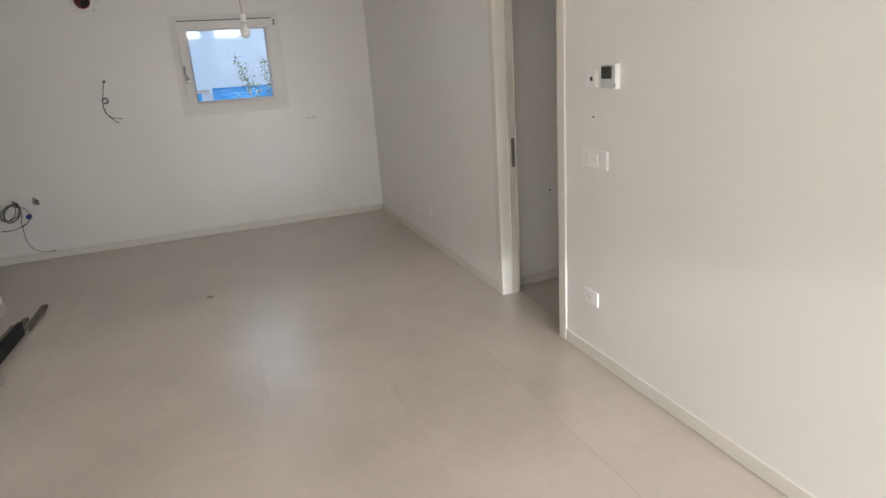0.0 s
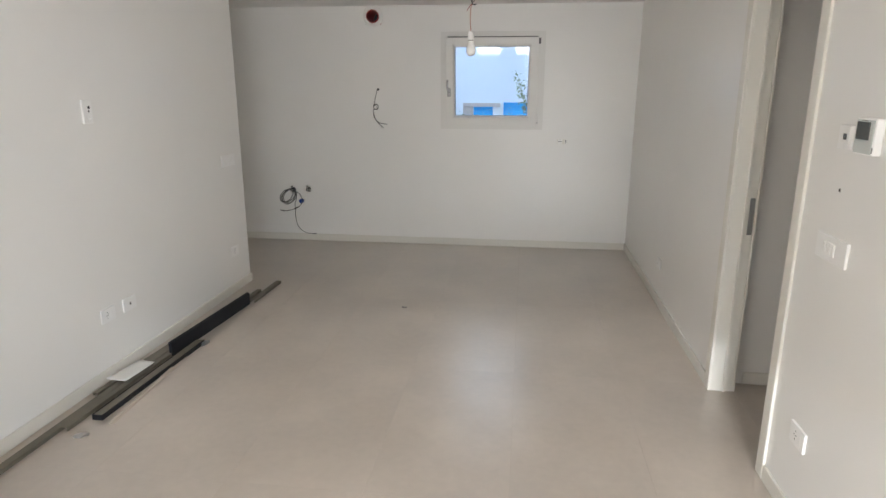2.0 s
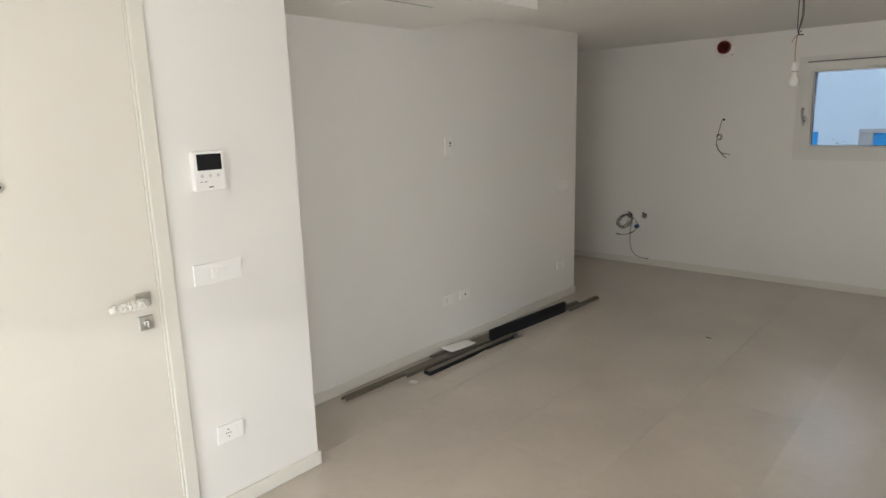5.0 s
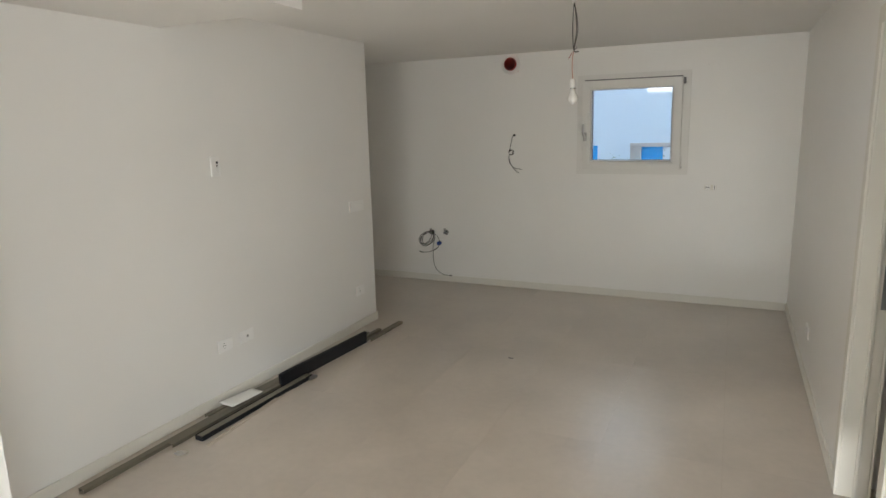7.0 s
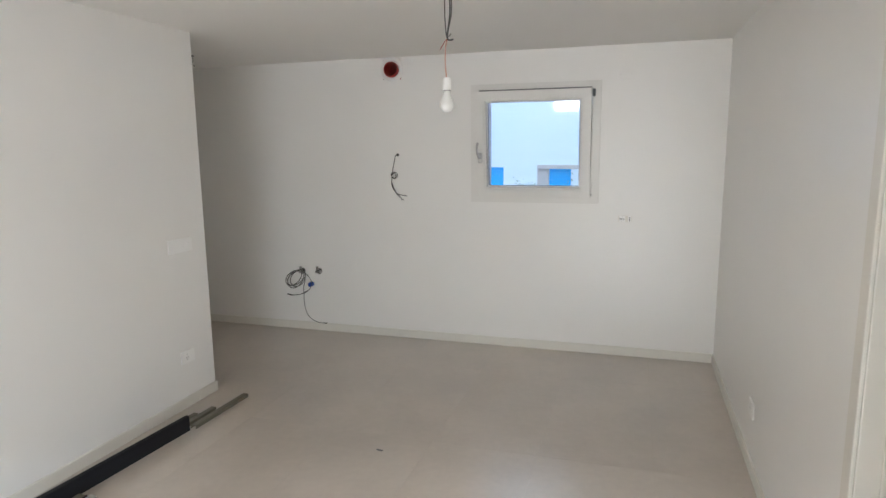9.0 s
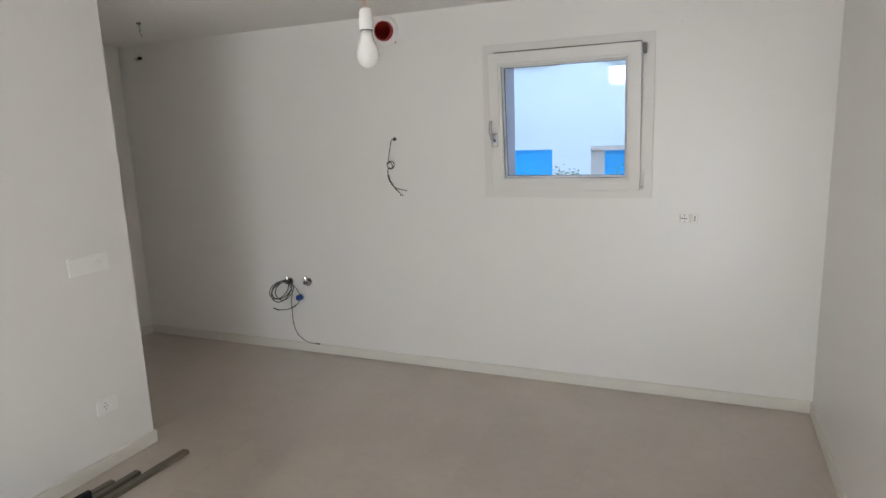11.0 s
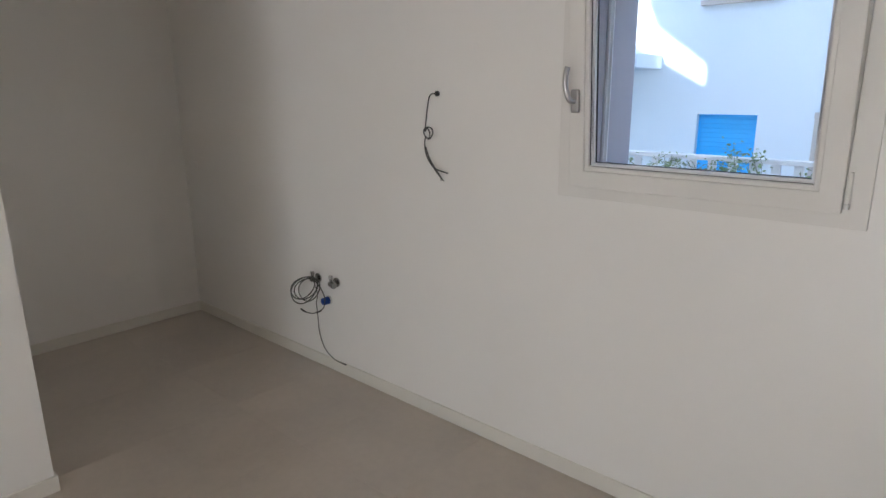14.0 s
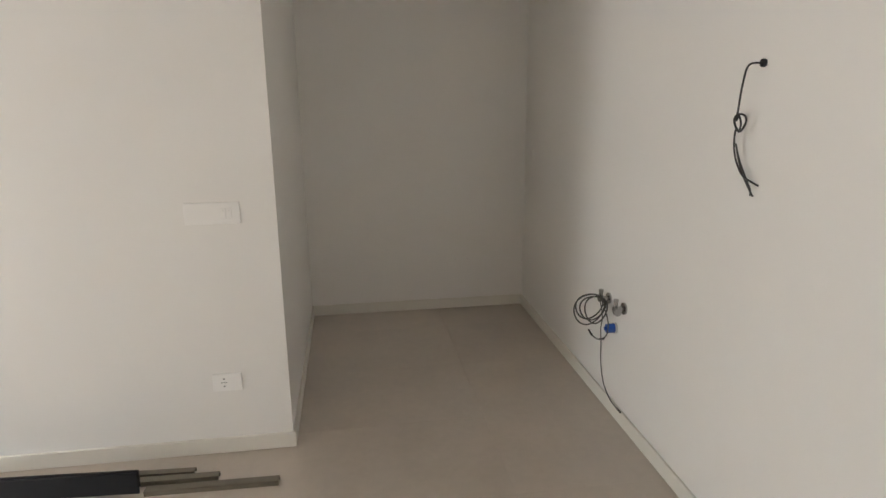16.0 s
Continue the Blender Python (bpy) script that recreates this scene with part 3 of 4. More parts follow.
bare_outlet()
blank_cover(pose(-0.715, 0, 2.185), 0.10, 0.07, "flush painted box cover high on the wall")
blank_cover(pose(-4.90, 0, 1.10), 0.11, 0.07, "flush white outlet cover in the nook")
blank_cover(pose(XN, -0.45, 0.36, 0, 0, WEST), 0.11, 0.07, "flush white outlet cover low in the nook")


def vent_pipe():
    """Red pipe end set through the wall for the cooker hood."""
    ob = thing("vent_pipe", pose(VX, 0, VZ), "red plastic vent pipe end in the wall", "vent pipe")
    bm = B()
    n, ro, ri = 40, 0.062, 0.056
    outer, inner, deep, back = [], [], [], []
    for k in range(n):
        a = 2 * math.pi * k / n
        c, s_ = math.cos(a), math.sin(a)
        outer.append(bm.verts.new((ro * c, -0.030, ro * s_)))
        inner.append(bm.verts.new((ri * c, -0.030, ri * s_)))
        deep.append(bm.verts.new((ri * c, 0.30, ri * s_)))
        back.append(bm.verts.new((ro * c, 0.30, ro * s_)))
    for k in range(n):
        j = (k + 1) % n
        bm.faces.new((outer[k], outer[j], inner[j], inner[k]))
        bm.faces.new((inner[k], inner[j], deep[j], deep[k]))
        bm.faces.new((outer[j], outer[k], back[k], back[j]))
    bmesh.ops.recalc_face_normals(bm, faces=bm.faces)
    part("pipe", bm, RED, ob, smooth=False)
    # black disc puts the darkness of the open duct into colour
    bm = B()
    cyl(bm, pose(0, 0.28, 0, 90), 0.056, 0.004, 32)
    part("end_cap", bm, DARK, ob, "black disc for the dark depth of the duct")
    bm = B()
    rim = [[bm.verts.new((q * math.cos(2 * math.pi * k / n), y, q * math.sin(2 * math.pi * k / n))) for k in range(n)] for q, y in ((0.0625, 0.0), (0.064, -0.005), (0.072, -0.0055), (0.098, -0.0008), (0.098, 0.0))]
    for one, two in zip(rim, rim[1:]):
        for k in range(n):
            bm.faces.new((one[k], one[(k + 1) % n], two[(k + 1) % n], two[k]))
    bmesh.ops.recalc_face_normals(bm, faces=bm.faces)
    part("plaster_rim", bm, WALL, ob, "patched plaster rim", smooth=True)


vent_pipe()


def hanging_wires():
    """Supply wires for a hood, knotted, hanging from a hole."""
    ob = thing("hanging_cable", pose(-2.555, 0, 1.60), "dark grey cable hanging knotted from the wall", "cable")
    bm = B()
    cyl(bm, pose(0, -0.004, 0, 90), 0.012, 0.010, 16)
    part("conduit_end", bm, DARK, ob)
    a = [(0.0, 0.0, 0.0), (-0.002, -0.048, -0.006), (-0.014, -0.054, -0.06), (-0.030, -0.048, -0.12), (-0.040, -0.044, -0.165), (-0.020, -0.051, -0.150), (-0.002, -0.054, -0.172),
         (-0.012, -0.051, -0.196), (-0.036, -0.044, -0.190), (-0.046, -0.041, -0.215), (-0.046, -0.037, -0.255), (-0.030, -0.034, -0.295), (0.010, -0.034, -0.330), (0.092, -0.041, -0.345)]
    part("wire", sweep(B(), a, 0.0030), BLACKCABLE, ob, smooth=True)
    b = [(-0.046, -0.034, -0.235), (-0.040, -0.027, -0.275), (-0.016, -0.024, -0.320), (0.018, -0.025, -0.355), (0.058, -0.031, -0.382)]
    part("wire", sweep(B(), b, 0.0026), GREYCABLE, ob, smooth=True)
    c = [(-0.044, -0.034, -0.240), (-0.034, -0.024, -0.285), (-0.004, -0.020, -0.330), (0.030, -0.022, -0.365), (0.036, -0.024, -0.384)]
    part("wire", sweep(B(), c, 0.0024), GREYCABLE, ob, smooth=True)
    k = [(-0.046 + 0.027 * (1 + math.cos(t)), -0.046 + 0.004 * math.sin(t * 2), -0.172 + 0.026 * math.sin(t)) for t in (2 * math.pi * n / 14 for n in range(15))]
    part("knot", sweep(B(), k, 0.0032, 8, 3), BLACKCABLE, ob, smooth=True)


hanging_wires()


def valve(at, label, handle=True):
    """A chromed angle valve on its rosette."""
    ob = thing("angle_valve", at, label, "valve", "water valves")
    bm = B()
    cyl(bm, pose(0, -0.004, 0, 90), 0.027, 0.008, 28)
    part("rosette", bm, CHROME, ob)
    bm = B()
    cyl(bm, pose(0, -0.028, 0, 90), 0.0115, 0.045, 20)
    cyl(bm, pose(0, -0.046, 0, 90), 0.015, 0.018, 6)
    cyl(bm, pose(0, -0.044, 0.026), 0.0095, 0.034, 20)
    cyl(bm, pose(0, -0.044, 0.040), 0.0125, 0.012, 6)
    part("body", bm, CHROME, ob)
    if handle:
        bm = B()
        cyl(bm, pose(0.028, -0.048, -0.004, 0, 90), 0.018, 0.016, 20)
        cyl(bm, pose(0.014, -0.046, -0.002, 0, 90), 0.008, 0.02, 16)
        part("knob", bm, CHROME, ob, "round chromed knob")


def cable_coil():
    """A coiled grey cable with joints and a blue cap, hung over a valve."""
    ob = thing("coiled_cable", pose(-3.52, 0, 0.56), "grey coiled cable hung on a valve by the wall", "cable")
    rng = random.Random(11)
    for k in range(4):
        rx, rz = rng.uniform(0.058, 0.080), rng.uniform(0.062, 0.082)
        cx, cz, ph = -0.030 + rng.uniform(-0.02, 0.015), -0.070 + rng.uniform(-0.015, 0.012), rng.uniform(0.1, 0.5)
        pts = [(cx + rx * math.cos(a) * 0.92, -0.028 - 0.004 * k - (0.030 + 0.008 * k) * (1 - math.cos(a)) + 0.006 * math.sin(2 * a + ph), cz + rz * math.sin(a + ph)) for a in (2 * math.pi * n / 16 for n in range(17))]
        part("loop", sweep(B(), pts, 0.0036, 8, 3), GREYCABLE, ob, smooth=True)
    tail = [(0.0, -0.052, 0.012), (0.030, -0.054, -0.02), (0.050, -0.050, -0.085), (0.030, -0.046, -0.15), (0.028, -0.040, -0.22), (0.026, -0.034, -0.33), (0.058, -0.028, -0.425), (0.135, -0.022, -0.478), (0.225, -0.018, -0.486)]
    part("tail", sweep(B(), tail, 0.0026), GREYCABLE, ob, smooth=True)
    part("tail_tip", sweep(B(), [(0.205, -0.018, -0.4865), (0.222, -0.018, -0.486), (0.240, -0.018, -0.486)], 0.0045), BLACKCABLE, ob, smooth=True)
    second = [(0.022, -0.052, 0.002), (0.085, -0.050, -0.045), (0.112, -0.046, -0.10), (0.100, -0.046, -0.155), (0.050, -0.044, -0.195), (-0.02, -0.040, -0.225), (-0.10, -0.036, -0.236), (-0.145, -0.032, -0.230)]
    part("tail", sweep(B(), second, 0.0030), GREYCABLE, ob, smooth=True)
    part("joint_sleeve", sweep(B(), [(0.068, -0.045, -0.186), (0.050, -0.044, -0.196), (0.018, -0.042, -0.211)], 0.0052), BLACKCABLE, ob, "black taped joint", smooth=True)
    part("joint_sleeve", sweep(B(), [(-0.150, -0.032, -0.229), (-0.12, -0.034, -0.235), (-0.095, -0.036, -0.236)], 0.0048), BLACKCABLE, ob, smooth=True)


valve(pose(-3.515, 0, 0.553), "chromed angle valve behind a coiled cable", False)
valve(pose(-3.345, 0, 0.560), "chromed angle valve with a round knob")
cable_coil()


def blue_cap():
    ob = thing("pipe_cap", pose(-3.425, 0, 0.435), "blue plastic cap on a wall pipe stub", "pipe cap")
    bm = B()
    cyl(bm, pose(0, -0.028, 0, 90), 0.023, 0.036, 24, 0.021)
    part("cap", bm, BLUEPLASTIC, ob)
    bm = B()
    cyl(bm, pose(0, -0.005, 0, 90), 0.026, 0.010, 24)
    part("collar", bm, PLASTICSHADE, ob)
    bm = B()
    cyl(bm, pose(0, -0.050, 0, 90), 0.010, 0.012, 8)
    part("plug", bm, BLUEPLASTIC, ob)


blue_cap()


def pendant_bulb():
    """A bulb in a lampholder on loose wires from the ceiling."""
    ob = thing("pendant_bulb", pose(-1.412, -2.345, H), "unlit bulb in a white lampholder on loose wires", "pendant lamp")
    bm = B()
    cyl(bm, pose(0, 0, -0.006), 0.014, 0.012, 16)
    part("ceiling_grommet", bm, PLASTICSHADE, ob)
    for r, dx, dy, mat in ((0.0030, 0.012, 0.004, GREYCABLE), (0.0024, -0.004, -0.005, BLACKCABLE), (0.0022, 0.019, -0.003, GREYCABLE)):
        part("supply_wire", sweep(B(), [(0, 0, -0.005), (dx * 0.9, dy, -0.08), (dx * 1.3, dy, -0.17), (dx * 0.4, dy * 0.5, -0.255), (0.004, 0, -0.283)], r), mat, ob, smooth=True)
    part("connector", sweep(B(), [(0.002, 0.0, -0.284), (0.014, 0.001, -0.289), (0.030, 0.002, -0.287)], 0.0036), DARK, ob, "dark terminal sleeve", smooth=True)
    part("stray_wire", sweep(B(), [(0.004, 0, -0.281), (0.012, -0.003, -0.274), (0.022, -0.004, -0.264)], 0.0018), BLACKCABLE, ob, smooth=True)
    part("stray_wire", sweep(B(), [(0.004, 0, -0.283), (-0.010, 0.002, -0.296), (-0.030, 0.004, -0.326)], 0.0016), REDWIRE, ob, "short red wire end", smooth=True)
    part("flex", sweep(B(), [(0.004, 0, -0.283), (-0.005, 0.001, -0.32), (-0.006, 0, -0.39), (-0.001, 0, -0.446)], 0.0028), PINKWIRE, ob, "pinkish twin flex", smooth=True)
    bm = B()
    lathe(bm, [(0.0060, -0.4420), (0.0125, -0.4440), (0.0160, -0.4520), (0.0182, -0.4760), (0.0178, -0.4930), (0.0165, -0.4960)], 28)
    holder = part("lampholder", bm, PLASTIC, ob, smooth=True)
    bm = B()
    cyl(bm, pose(0, 0, -0.4975), 0.0166, 0.003, 28)
    part("holder_ring", bm, GREYMARK, holder)
    bm = B()
    lathe(bm, [(0.0150, -0.4990), (0.0155, -0.5120), (0.0195, -0.5240), (0.0260, -0.5370), (0.0295, -0.5520), (0.0285, -0.5680), (0.0225, -0.5810), (0.0120, -0.5890), (0.001, -0.5910)], 28)
    part("bulb", bm, BULB, ob, "milky glass bulb", smooth=True)


def lathe(bm, profile, n):
    """A closed body of revolution about local z through (radius, height) pairs."""
    rings = [[bm.verts.new((r * math.cos(2 * math.pi * k / n), r * math.sin(2 * math.pi * k / n), z)) for k in range(n)] for r, z in profile]
    for a, b in zip(rings, rings[1:]):
        for k in range(n):
            bm.faces.new((a[k], a[(k + 1) % n], b[(k + 1) % n], b[k]))
    bm.faces.new(rings[0])
    bm.faces.new(rings[-1][::-1])
    bmesh.ops.recalc_face_normals(bm, faces=bm.faces)
    return bm


pendant_bulb()


def nook_wires():
    """Capped wire ends high in the nook."""
    ob = thing("ceiling_wires", pose(-4.02, -0.68, H), "short capped wire ends at the nook ceiling", "cable")
    bm = B()
    cyl(bm, pose(0, 0, -0.005), 0.014, 0.010, 14)
    part("ceiling_grommet", bm, GREYMARK, ob)
    part("wire", sweep(B(), [(0, 0, -0.008), (0.008, 0, -0.035), (-0.004, 0.004, -0.062), (0.014, 0.004, -0.085)], 0.0024), GREYCABLE, ob, smooth=True)
    part("wire", sweep(B(), [(0, 0, -0.008), (-0.010, 0, -0.03), (0.006, -0.004, -0.07)], 0.0022), PLASTICSHADE, ob, smooth=True)
    ob = thing("wall_pipe_stub", pose(-4.815, 0, 2.290), "small capped pipe stub high on the nook wall", "pipe stub")
    bm = B()
    cyl(bm, pose(0, -0.012, 0, 90), 0.011, 0.026, 16)
    part("stub", bm, STEEL, ob)
    bm = B()
    cyl(bm, pose(0.028, -0.010, 0.006, 90), 0.012, 0.022, 16)
    part("cap", bm, DARK, ob)


nook_wires()


# ---- leftover profiles along the stub wall ----
def channel(name, a, b, w, h, label, mat, t=0.0025, z=0.0, turn_down=False):
    """An open metal channel lying from a to b on the floor."""
    d = Vector((b[0] - a[0], b[1] - a[1]))
    ob = thing(name, pose(a[0], a[1], z, 0, 0, math.degrees(math.atan2(d.y, d.x))), label, "metal profile", "leftover profiles")
    n = d.length
    base = (h - t, h) if turn_down else (0, t)
    part("web", box(B(), 0, n, -w / 2, w / 2, base[0], base[1], 0.0006, 1), mat, ob)
    part("flange", box(B(), 0, n, -w / 2, -w / 2 + t, 0, h, 0.0006, 1), mat, ob)
    part("flange", box(B(), 0, n, w / 2 - t, w / 2, 0, h, 0.0006, 1), mat, ob)
    return ob


channel("metal_profile", (-3.275, -4.44), (-3.245, -2.35), 0.042, 0.020, "long galvanised steel profile on the floor", GALV, turn_down=True)
channel("metal_profile", (-3.230, -3.95), (-3.172, -1.79), 0.036, 0.022, "galvanised steel profile beside the wall", GALV, turn_down=True)
channel("metal_profile", (-3.114, -2.06), (-3.102, -1.545), 0.040, 0.022, "galvanised steel profile reaching past the corner", GALV, turn_down=True)
channel("metal_profile", (-3.318, -3.60), (-3.225, -1.895), 0.032, 0.018, "narrow galvanised profile against the skirting", GALV, turn_down=True)


def black_rail():
    ob = thing("black_profile", pose(-3.140, -3.83, 0.0, 0, 0, 88.5), "black-edged grey profile on the floor", "metal profile", "leftover profiles")
    part("web", box(B(), 0, 0.98, -0.026, 0.026, 0.020, 0.026, 0.001, 1), GALV, ob, "dull grey top")
    part("flange", box(B(), 0, 0.98, -0.0285, -0.026, 0.0, 0.030, 0.0008, 1), BLACKBAR, ob, "black edge")
    part("flange", box(B(), 0, 0.98, 0.026, 0.0285, 0.0, 0.030, 0.0008, 1), BLACKBAR, ob)
    part("end_cap", box(B(), -0.003, 0.0, -0.0285, 0.0285, 0.0, 0.030, 0.001, 1), BLACKBAR, ob)


def black_carton():
    ob = thing("black_box_profile", pose(-3.202, -2.94, 0.0, 0, 0, 86.5), "long matt black box profile lying over grey profiles", "metal profile", "leftover profiles")
    n = 0.86
    part("body", box(B(), -0.13, n, -0.023, -0.008, 0.0225, 0.094, 0.002), BLACKBAR, ob)
    part("front_lip", box(B(), -0.13, n, -0.032, -0.0232, 0.0, 0.092, 0.002), BLACKBAR, ob)


def pale_strip():
    ob = thing("pale_strip", pose(-3.045, -3.86, 0.0, 0, 0, 94), "thin pale trim strip lying on the floor", "trim strip")
    part("strip", box(B(), 0, 1.02, -0.010, 0.010, 0.0, 0.005, 0.001, 1), STRIP, ob)
    part("lip", box(B(), 0, 1.02, 0.006, 0.010, 0.005, 0.011, 0.001, 1), STRIP, ob)


def leaflet():
    """A folded leaflet on the profiles."""
    ob = thing("leaflet", pose(-3.262, -3.36, 0.034, 0, 3, 84), "folded white paper leaflet on the profiles", "paper")
    for name, z, turn, up in (("sheet", 0.002, 0.0, 0.016), ("sheet", 0.0, 0.07, 0.006)):
        bm = B()
        nx, ny = 10, 6
        grid = [[None] * (ny + 1) for _ in range(nx + 1)]
        low = [[None] * (ny + 1) for _ in range(nx + 1)]
        for i in range(nx + 1):
            for j in range(ny + 1):
                x, y = -0.13 + 0.26 * i / nx, -0.055 + 0.11 * j / ny
                h = z + up * (i / nx - 0.4) ** 2 + 0.004 * math.sin(7 * x + 9 * y)
                p = Matrix.Rotation(turn, 3, "Z") @ Vector((x, y, h + 0.004))
                grid[i][j] = bm.verts.new(p)
                low[i][j] = bm.verts.new(p - Vector((0, 0, 0.0012)))
        for i in range(nx):
            for j in range(ny):
                bm.faces.new((grid[i][j], grid[i + 1][j], grid[i + 1][j + 1], grid[i][j + 1]))
                bm.faces.new((low[i][j], low[i][j + 1], low[i + 1][j + 1], low[i + 1][j]))
        rim = [(i, 0) for i in range(nx)] + [(nx, j) for j in range(ny)] + [(i, ny) for i in range(nx, 0, -1)] + [(0, j) for j in range(ny, 0, -1)]
        for a, b in zip(rim, rim[1:] + rim[:1]):
            bm.faces.new((grid[a[0]][a[1]], low[a[0]][a[1]], low[b[0]][b[1]], grid[b[0]][b[1]]))
        bmesh.ops.recalc_face_normals(bm, faces=bm.faces)
        part(name, bm, PAPER, ob, smooth=True)


def film_scrap(at, size, label):
    ob = thing("plastic_scrap", at, label, "plastic film")
    rng = random.Random(round(size * 1000))
    bm = B()
    bmesh.ops.create_icosphere(bm, subdivisions=3, radius=1.0)
    for v in bm.verts:
        k = rng.uniform(0.7, 1.15)
        v.co = Vector((v.co.x * size * k, v.co.y * size * 0.6 * k, max(v.co.z, -0.4) * size * 0.32 * k + size * 0.13))
    part("film", bm, PLASTICFILM, ob)


black_rail()
black_carton()
pale_strip()
leaflet()
film_scrap(pose(-3.12, -3.98, 0.001, 0, 0, 30), 0.034, "crumpled clear plastic film scrap on the floor")
film_scrap(pose(-3.085, -2.86, 0.001, 0, 0, 80), 0.045, "crumpled clear plastic film over a profile end")


def floor_chip():
    ob = thing("plaster_crumb", pose(-1.94, -2.00, 0.0), "small grey plaster crumb on the floor", "debris")
    bm = B()
    rng = random.Random(5)
    for k in range(3):
        made = bmesh.ops.create_icosphere(bm, subdivisions=1, radius=0.009, matrix=pose(0.014 * k, rng.uniform(-0.004, 0.004), 0.003))
        for v in made["verts"]:
            v.co.z = max(0.0, v.co.z * 0.6)
            v.co.x += rng.uniform(-0.003, 0.003)
    part("crumb", bm, GREYMARK, ob)


floor_chip()


# access panel in the lowered ceiling
def access_panel():
    ob = thing("access_panel", pose(-2.74, -4.33, HS), "white access panel with a dark shadow gap", "access panel")
    part("slot", box(B(), -0.004, 0.004, -0.22, 0.22, -0.001, 0.004), GREYMARK, ob, "dark shadow gap")
    part("panel", box(B(), -0.26, -0.004, -0.22, 0.22, -0.0025, 0.004, 0.001), CEIL, ob)


access_panel()

# ---- outside the kitchen window ----
YF = 6.0


def shutter_window(x0, x1, z0, z1, surround, label, n=None):
    """A rolled-down blue shutter in its opening, with a sill and slats."""
    ob = thing("shutter_window", pose((x0 + x1) / 2, YF, z0), label, "window", "shuttered windows")
    w, h = (x1 - x0) / 2, z1 - z0
    count = max(4, int(h / 0.055))
    me = None
    for k in range(count):
        za, zb = h * k / count, h * (k + 1) / count
        if me is None:
            me = mesh_of(box(B(), -w, w, 0.075, 0.095, 0.0005, zb - za - 0.0005, 0.003, 1), "slat", SHUTTER)
        slat = new("slat", me)
        slat.parent = ob
        slat.location = (0, 0, za)
    if surround:
        part("lintel", box(B(), -w - 0.20, w + 0.14, -0.05, 0.0, h, h + 0.07, 0.004), STONE, ob, "beige stone lintel band")
        part("jamb", box(B(), -w - 0.20, -w - 0.001, -0.012, 0.0, -0.05, h, 0.003), STONE, ob)
    part("sill", box(B(), -w - 0.06, w + 0.06, -0.07, 0.05, -0.06, -0.001, 0.005), STONE, ob, "beige stone sill")
    return ob


def opposite_house():
    """White rendered house with openings cut for its shutters."""
    holes = [(-3.585, -2.875, 0.20, 1.29), (-2.07, -1.69, 0.20, 1.262), (-1.49, -0.25, 0.20, 1.345), (-3.58, -2.82, 2.63, 3.75), (-2.05, -1.30, 2.63, 3.75), (0.6, 1.6, 0.2, 1.3), (0.6, 1.6, 2.63, 3.75)]
    xs = sorted({-16.0, 14.0, *[h[0] for h in holes], *[h[1] for h in holes]})
    zs = sorted({-0.3, 7.2, *[h[2] for h in holes], *[h[3] for h in holes]})
    bm = B()
    for x0, x1 in zip(xs, xs[1:]):
        for z0, z1 in zip(zs, zs[1:]):
            cx, cz = (x0 + x1) / 2, (z0 + z1) / 2
            if not any(h[0] < cx < h[1] and h[2] < cz < h[3] for h in holes):
                box(bm, x0, x1, YF, YF + 0.3, z0, z1)
    house = thing("opposite_house", pose(-1, YF, -0.3), "white rendered house with blue rolled-down shutters", "house")
    wall = part("wall", bm, FACADE, house)
    wall.matrix_parent_inverse = house.matrix_world.inverted()
    back = part("core", box(B(), -16, 14, YF + 0.31, YF + 6, -0.3, 7.0), FACADE, house)
    back.matrix_parent_inverse = house.matrix_world.inverted()
    roof = part("roof", box(B(), -16.5, 14.5, YF - 0.5, YF + 6.5, 7.2, 7.45, 0.02), ROOF, house, "tiled roof edge")
    roof.matrix_parent_inverse = house.matrix_world.inverted()
    for k, h in enumerate(holes):
        shutter_window(*h, k in (1,), "blue rolled-down shutter in a white facade" if h[2] < 2 else "blue rolled-down shutter above a beige sill")


def far_balcony():
    ob = thing("balcony", pose(-4.75, YF, 1.85), "white rendered balcony slab on the facade", "balcony")
    part("slab", box(B(), -0.75, 0.66, -0.75, -0.001, 0.0, 0.17, 0.01), FACADE, ob)
    bm = B()
    box(bm, 0.22, 0.30, -0.73, -0.60, 0.17, 0.30, 0.004)
    part("pot", bm, STONE, ob)
    part("rod", sweep(B(), [(0.26, -0.70, 0.20), (0.40, -0.72, 0.235), (0.56, -0.72, 0.215)], 0.012), GREYCABLE, ob, smooth=True)


def picket_fence():
    """White picket fence close outside, one board each."""
    y, top = 1.90, 1.205
    ob = thing("picket_fence", pose(-2.0, y, -0.15), "white painted picket fence with climbing plants", "fence")
    rail = part("top_rail", box(B(), -3.2, 3.2, -0.02, 0.03, 1.325, 1.355, 0.004), METALWHITE, ob)
    part("bottom_rail", box(B(), -3.2, 3.2, 0.0, 0.03, 0.15, 0.19, 0.004), METALWHITE, ob)
    me = mesh_of(box(B(), -0.026, 0.026, -0.008, 0.008, 0.02, 1.324, 0.003, 1), "picket", METALWHITE)
    for k in range(52):
        p = new("picket", me)
        p.parent = ob
        p.location = (-3.15 + 0.122 * k, 0.012, 0)


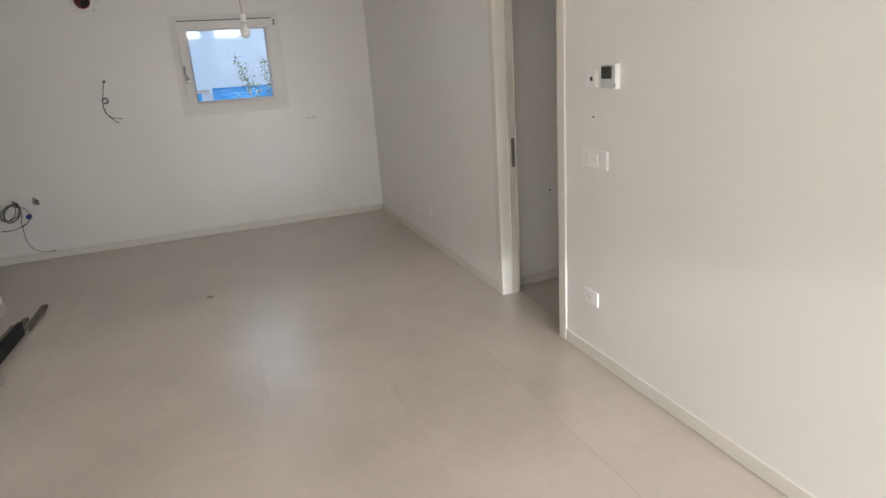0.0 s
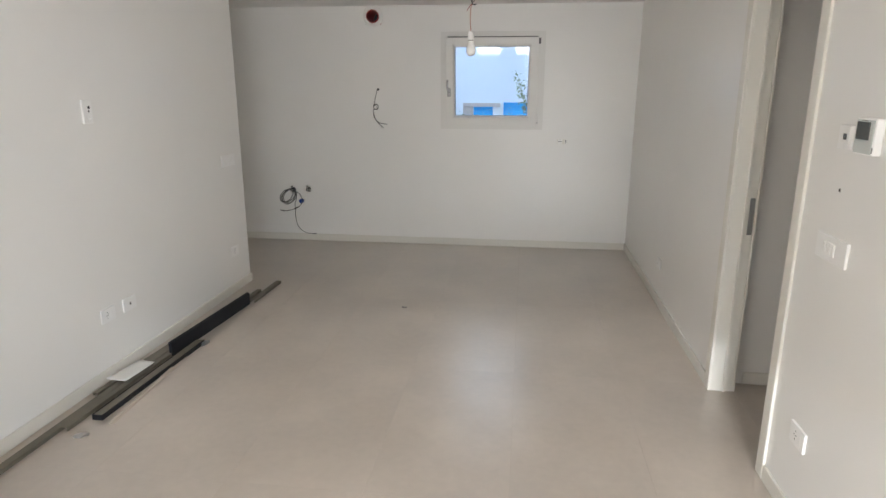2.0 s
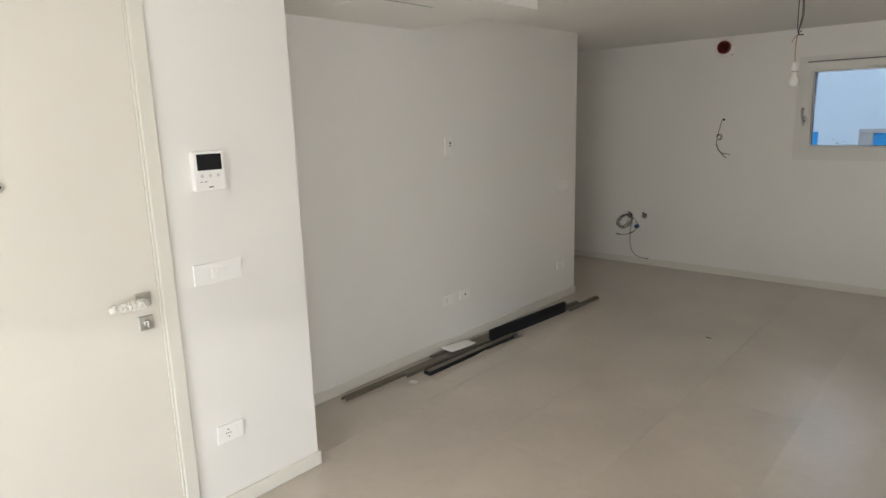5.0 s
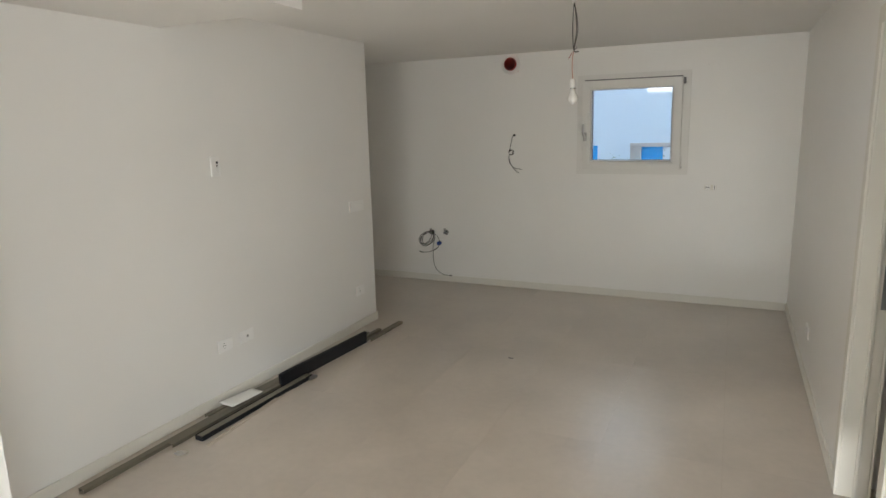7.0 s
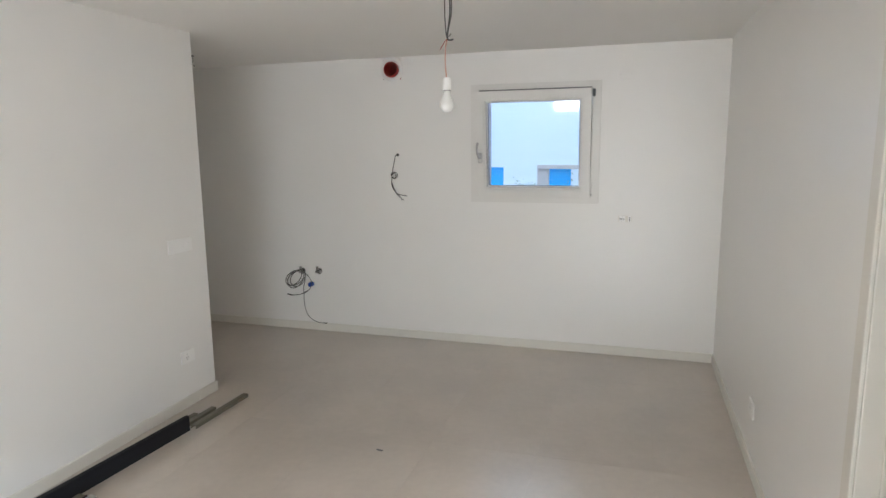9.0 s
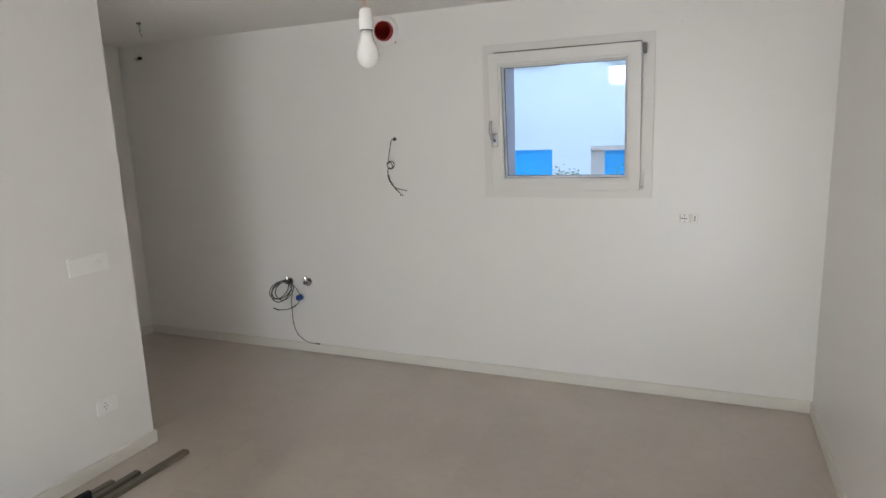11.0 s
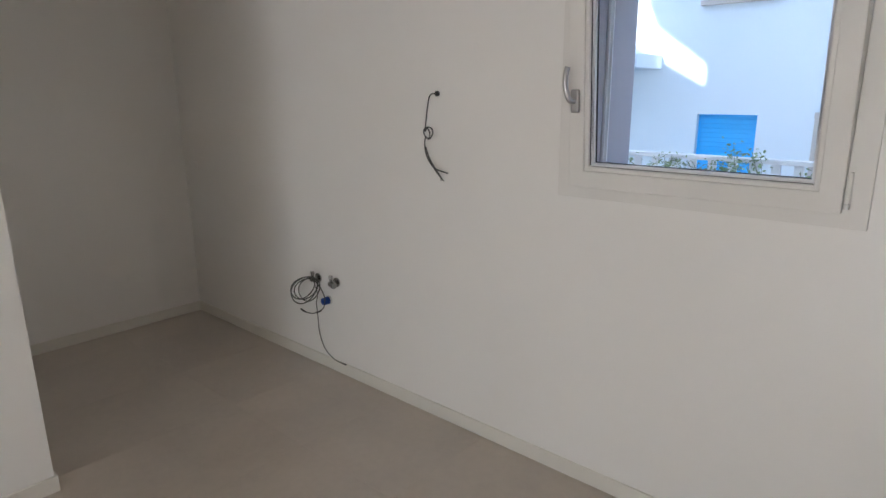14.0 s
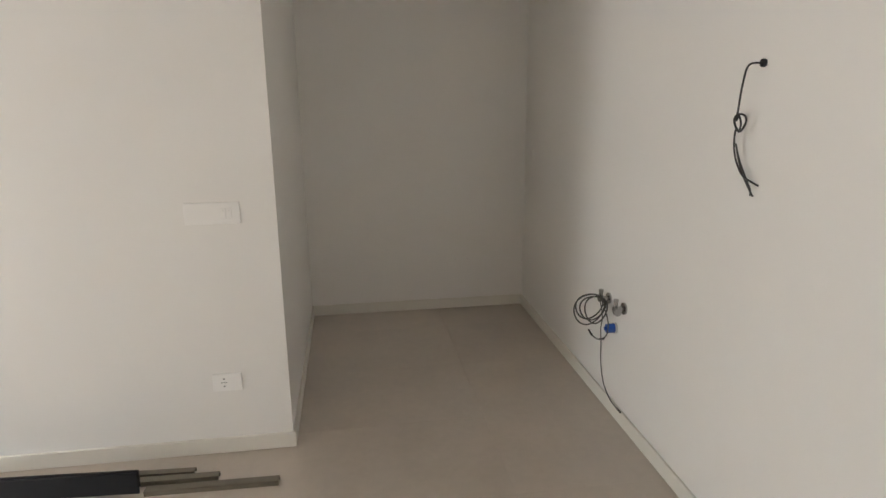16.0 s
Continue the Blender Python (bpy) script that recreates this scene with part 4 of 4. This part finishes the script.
def leaf_at(bm, c, size, rng):
    """One small pointed leaf, cupped a little."""
    m = Matrix.Translation(c) @ Euler((rng.uniform(-1, 1), rng.uniform(-1, 1), rng.uniform(0, 6.3))).to_matrix().to_4x4()
    mid = bm.verts.new(m @ Vector((0, 0, -0.05 * size)))
    vs = [bm.verts.new(m @ Vector((x * size, y * size, z * size))) for x, y, z in ((-1, 0, 0), (-0.35, -0.5, 0.1), (0.5, -0.38, 0.06), (1, 0, -0.1), (0.5, 0.38, 0.06), (-0.35, 0.5, 0.1))]
    for a in range(6):
        bm.faces.new((mid, vs[a], vs[(a + 1) % 6]))


def creeper(name, at, stems, seed, label, spread, height, leaf=0.028, count=26):
    """Stems with many small leaves."""
    ob = thing(name, at, label, "plant")
    rng = random.Random(seed)
    bm, lf = B(), B()
    for s in range(stems):
        x = rng.uniform(-spread, spread)
        pts = [Vector((x, rng.uniform(-0.03, 0.03), 0))]
        top = height * rng.uniform(0.75, 1.1)
        n = 7
        lean = rng.uniform(-0.25, 0.35)
        for k in range(1, n):
            pts.append(Vector((x + lean * top * (k / n) ** 2 + rng.uniform(-0.045, 0.045), rng.uniform(-0.05, 0.05), top * k / (n - 1))))
        sweep(bm, pts, 0.0018, 5, 3)
        line = curve_points(pts, 8)
        for k in range(count):
            c = line[int(len(line) * (0.45 + 0.54 * math.sqrt(rng.random())))] + Vector((rng.gauss(0, 0.035), rng.gauss(0, 0.03), rng.gauss(0, 0.03)))
            leaf_at(lf, c, leaf * rng.uniform(0.6, 1.3), rng)
    part("stem", bm, STEM, ob)
    part("foliage", lf, LEAF, ob)


opposite_house()
far_balcony()
picket_fence()


def vine(at, length, seed, label):
    """A creeper that runs along the fence top, with drooping tufts."""
    ob = thing("climbing_plant", at, label, "plant", "fence creepers")
    rng = random.Random(seed)
    bm, lf = B(), B()
    lines = []
    for s_ in range(3):
        x, pts = rng.uniform(-0.1, 0.1), []
        root = rng.uniform(0, length)
        pts.append(Vector((root, 0.0, 0.0)))
        pts.append(Vector((root + rng.uniform(-0.05, 0.05), -0.02, 0.75)))
        way = 1 if s_ % 2 else -1
        for k in range(7):
            pts.append(Vector((root + way * length * 0.11 * k + rng.uniform(-0.03, 0.03), rng.uniform(-0.05, 0.05), 1.30 + rng.uniform(-0.08, 0.03))))
        sweep(bm, pts, 0.0016, 5, 4)
        lines.append(curve_points(pts, 10)[14:])
    for line in lines:
        for tuft in range(7):
            c0 = line[rng.randrange(len(line))]
            for k in range(rng.randint(6, 16)):
                c = c0 + Vector((rng.gauss(0, 0.035), rng.gauss(0, 0.03), rng.gauss(-0.01, 0.032)))
                leaf_at(lf, c, rng.uniform(0.008, 0.017), rng)
    part("stem", bm, STEM, ob)
    part("foliage", lf, LEAF, ob)


creeper("climbing_plant", pose(-1.62, 1.83, -0.15), 6, 1, "green climbing plant on the white fence", 0.16, 1.40, 0.015, 90)
vine(pose(-2.95, 1.84, -0.15), 0.75, 2, "sparse green creeper along the white fence")
vine(pose(-2.25, 1.84, -0.15), 0.6, 3, "sparse green creeper along the white fence")
vine(pose(-1.50, 1.84, -0.15), 0.7, 5, "sparse green creeper along the white fence")
creeper("shrub", pose(-0.80, 2.5, -0.15), 11, 7, "tall yellowish green shrub behind the fence", 0.20, 1.90, 0.022, 70)


def outer_bulk():
    """Unseen mass added above the flat to shade the yard; gaps shape sun patches."""
    bm = B()
    box(bm, -6.12, -3.20, -10.8, 0.45, H + 0.22, 8.60)
    box(bm, -3.20, 30, -10.8, 0.45, H + 0.22, 9.8)
    # parapet pieces spaced to let two sun patches onto the facade
    for x0, x1 in ((-6.12, -4.70), (-4.16, -3.98), (-3.42, -3.20)):
        box(bm, x0, x1, 0.20, 0.45, 8.60, 9.8)
    # slanted piece that cuts the top off the left sun patch
    lower = [(-6.12, 8.42), (-6.90, 8.99), (-6.90, 10.3), (-6.12, 9.8)]
    f = [bm.verts.new((x, 0.45, z)) for x, z in lower]
    b = [bm.verts.new((x, 0.20, z)) for x, z in lower]
    bm.faces.new(f)
    bm.faces.new(b[::-1])
    for k in range(4):
        j = (k + 1) % 4
        bm.faces.new((f[k], b[k], b[j], f[j]))
    structure("wall_shade_block", bm, FACADE, "white rendered block added unseen to shade the facade opposite", "wall")


outer_bulk()


def sun_edge_gable():
    """Plain unseen gabled block, added to cut the sun patch's slanted lower edge."""
    bm = B()
    prof = [(-6.13, -0.2), (-6.13, 7.99), (-10.5, 10.4), (-15.0, 7.9), (-15.0, -0.2)]
    f = [bm.verts.new((x, 0.45, z)) for x, z in prof]
    b = [bm.verts.new((x, -8.0, z)) for x, z in prof]
    bm.faces.new(f)
    bm.faces.new(b[::-1])
    for k in range(len(prof)):
        j = (k + 1) % len(prof)
        bm.faces.new((f[k], b[k], b[j], f[j]))
    bmesh.ops.recalc_face_normals(bm, faces=bm.faces)
    structure("wall_sun_edge", bm, FACADE, "plain white gabled block added unseen to edge the sun patch", "wall")


sun_edge_gable()
structure("ground", box(B(), -80, 80, -80, 80, -0.35, -0.15), GROUND, "pale paved yard ground", "ground")


# ---- floor tiles ----
def floor_tiles():
    wide, tile, joint, x_line, y_line = 0.6, 1.2, 0.0008, -1.075, -0.62
    me = None
    for i in range(-8, 8):
        for j in range(-7, 2):
            x0, y0 = x_line + i * wide, y_line + j * tile
            a0, a1 = max(x0, XN - 0.1), min(x0 + wide, XL + 0.1)
            b0, b1 = max(y0, YB - 0.3), min(y0 + tile, 0.0)
            if a1 - a0 < 0.02 or b1 - b0 < 0.02 or (b1 <= YR and a1 <= XS) or (a0 >= 0.1 and (YL < b0 and b1 < -4.4 or b0 > -2.9)):
                continue
            full = a1 - a0 > wide - 1e-6 and b1 - b0 > tile - 1e-6
            if full and me is not None:
                data = me
            else:
                w, h = a1 - a0 - joint, b1 - b0 - joint
                data = mesh_of(box(B(), -w / 2, w / 2, -h / 2, h / 2, -0.01, 0.0), "tile", FLOOR)
                if full:
                    me = data
            ob = new("tile", data)
            ob.parent = floor
            ob.location = ((a0 + a1) / 2, (b0 + b1) / 2, 0)


floor_tiles()
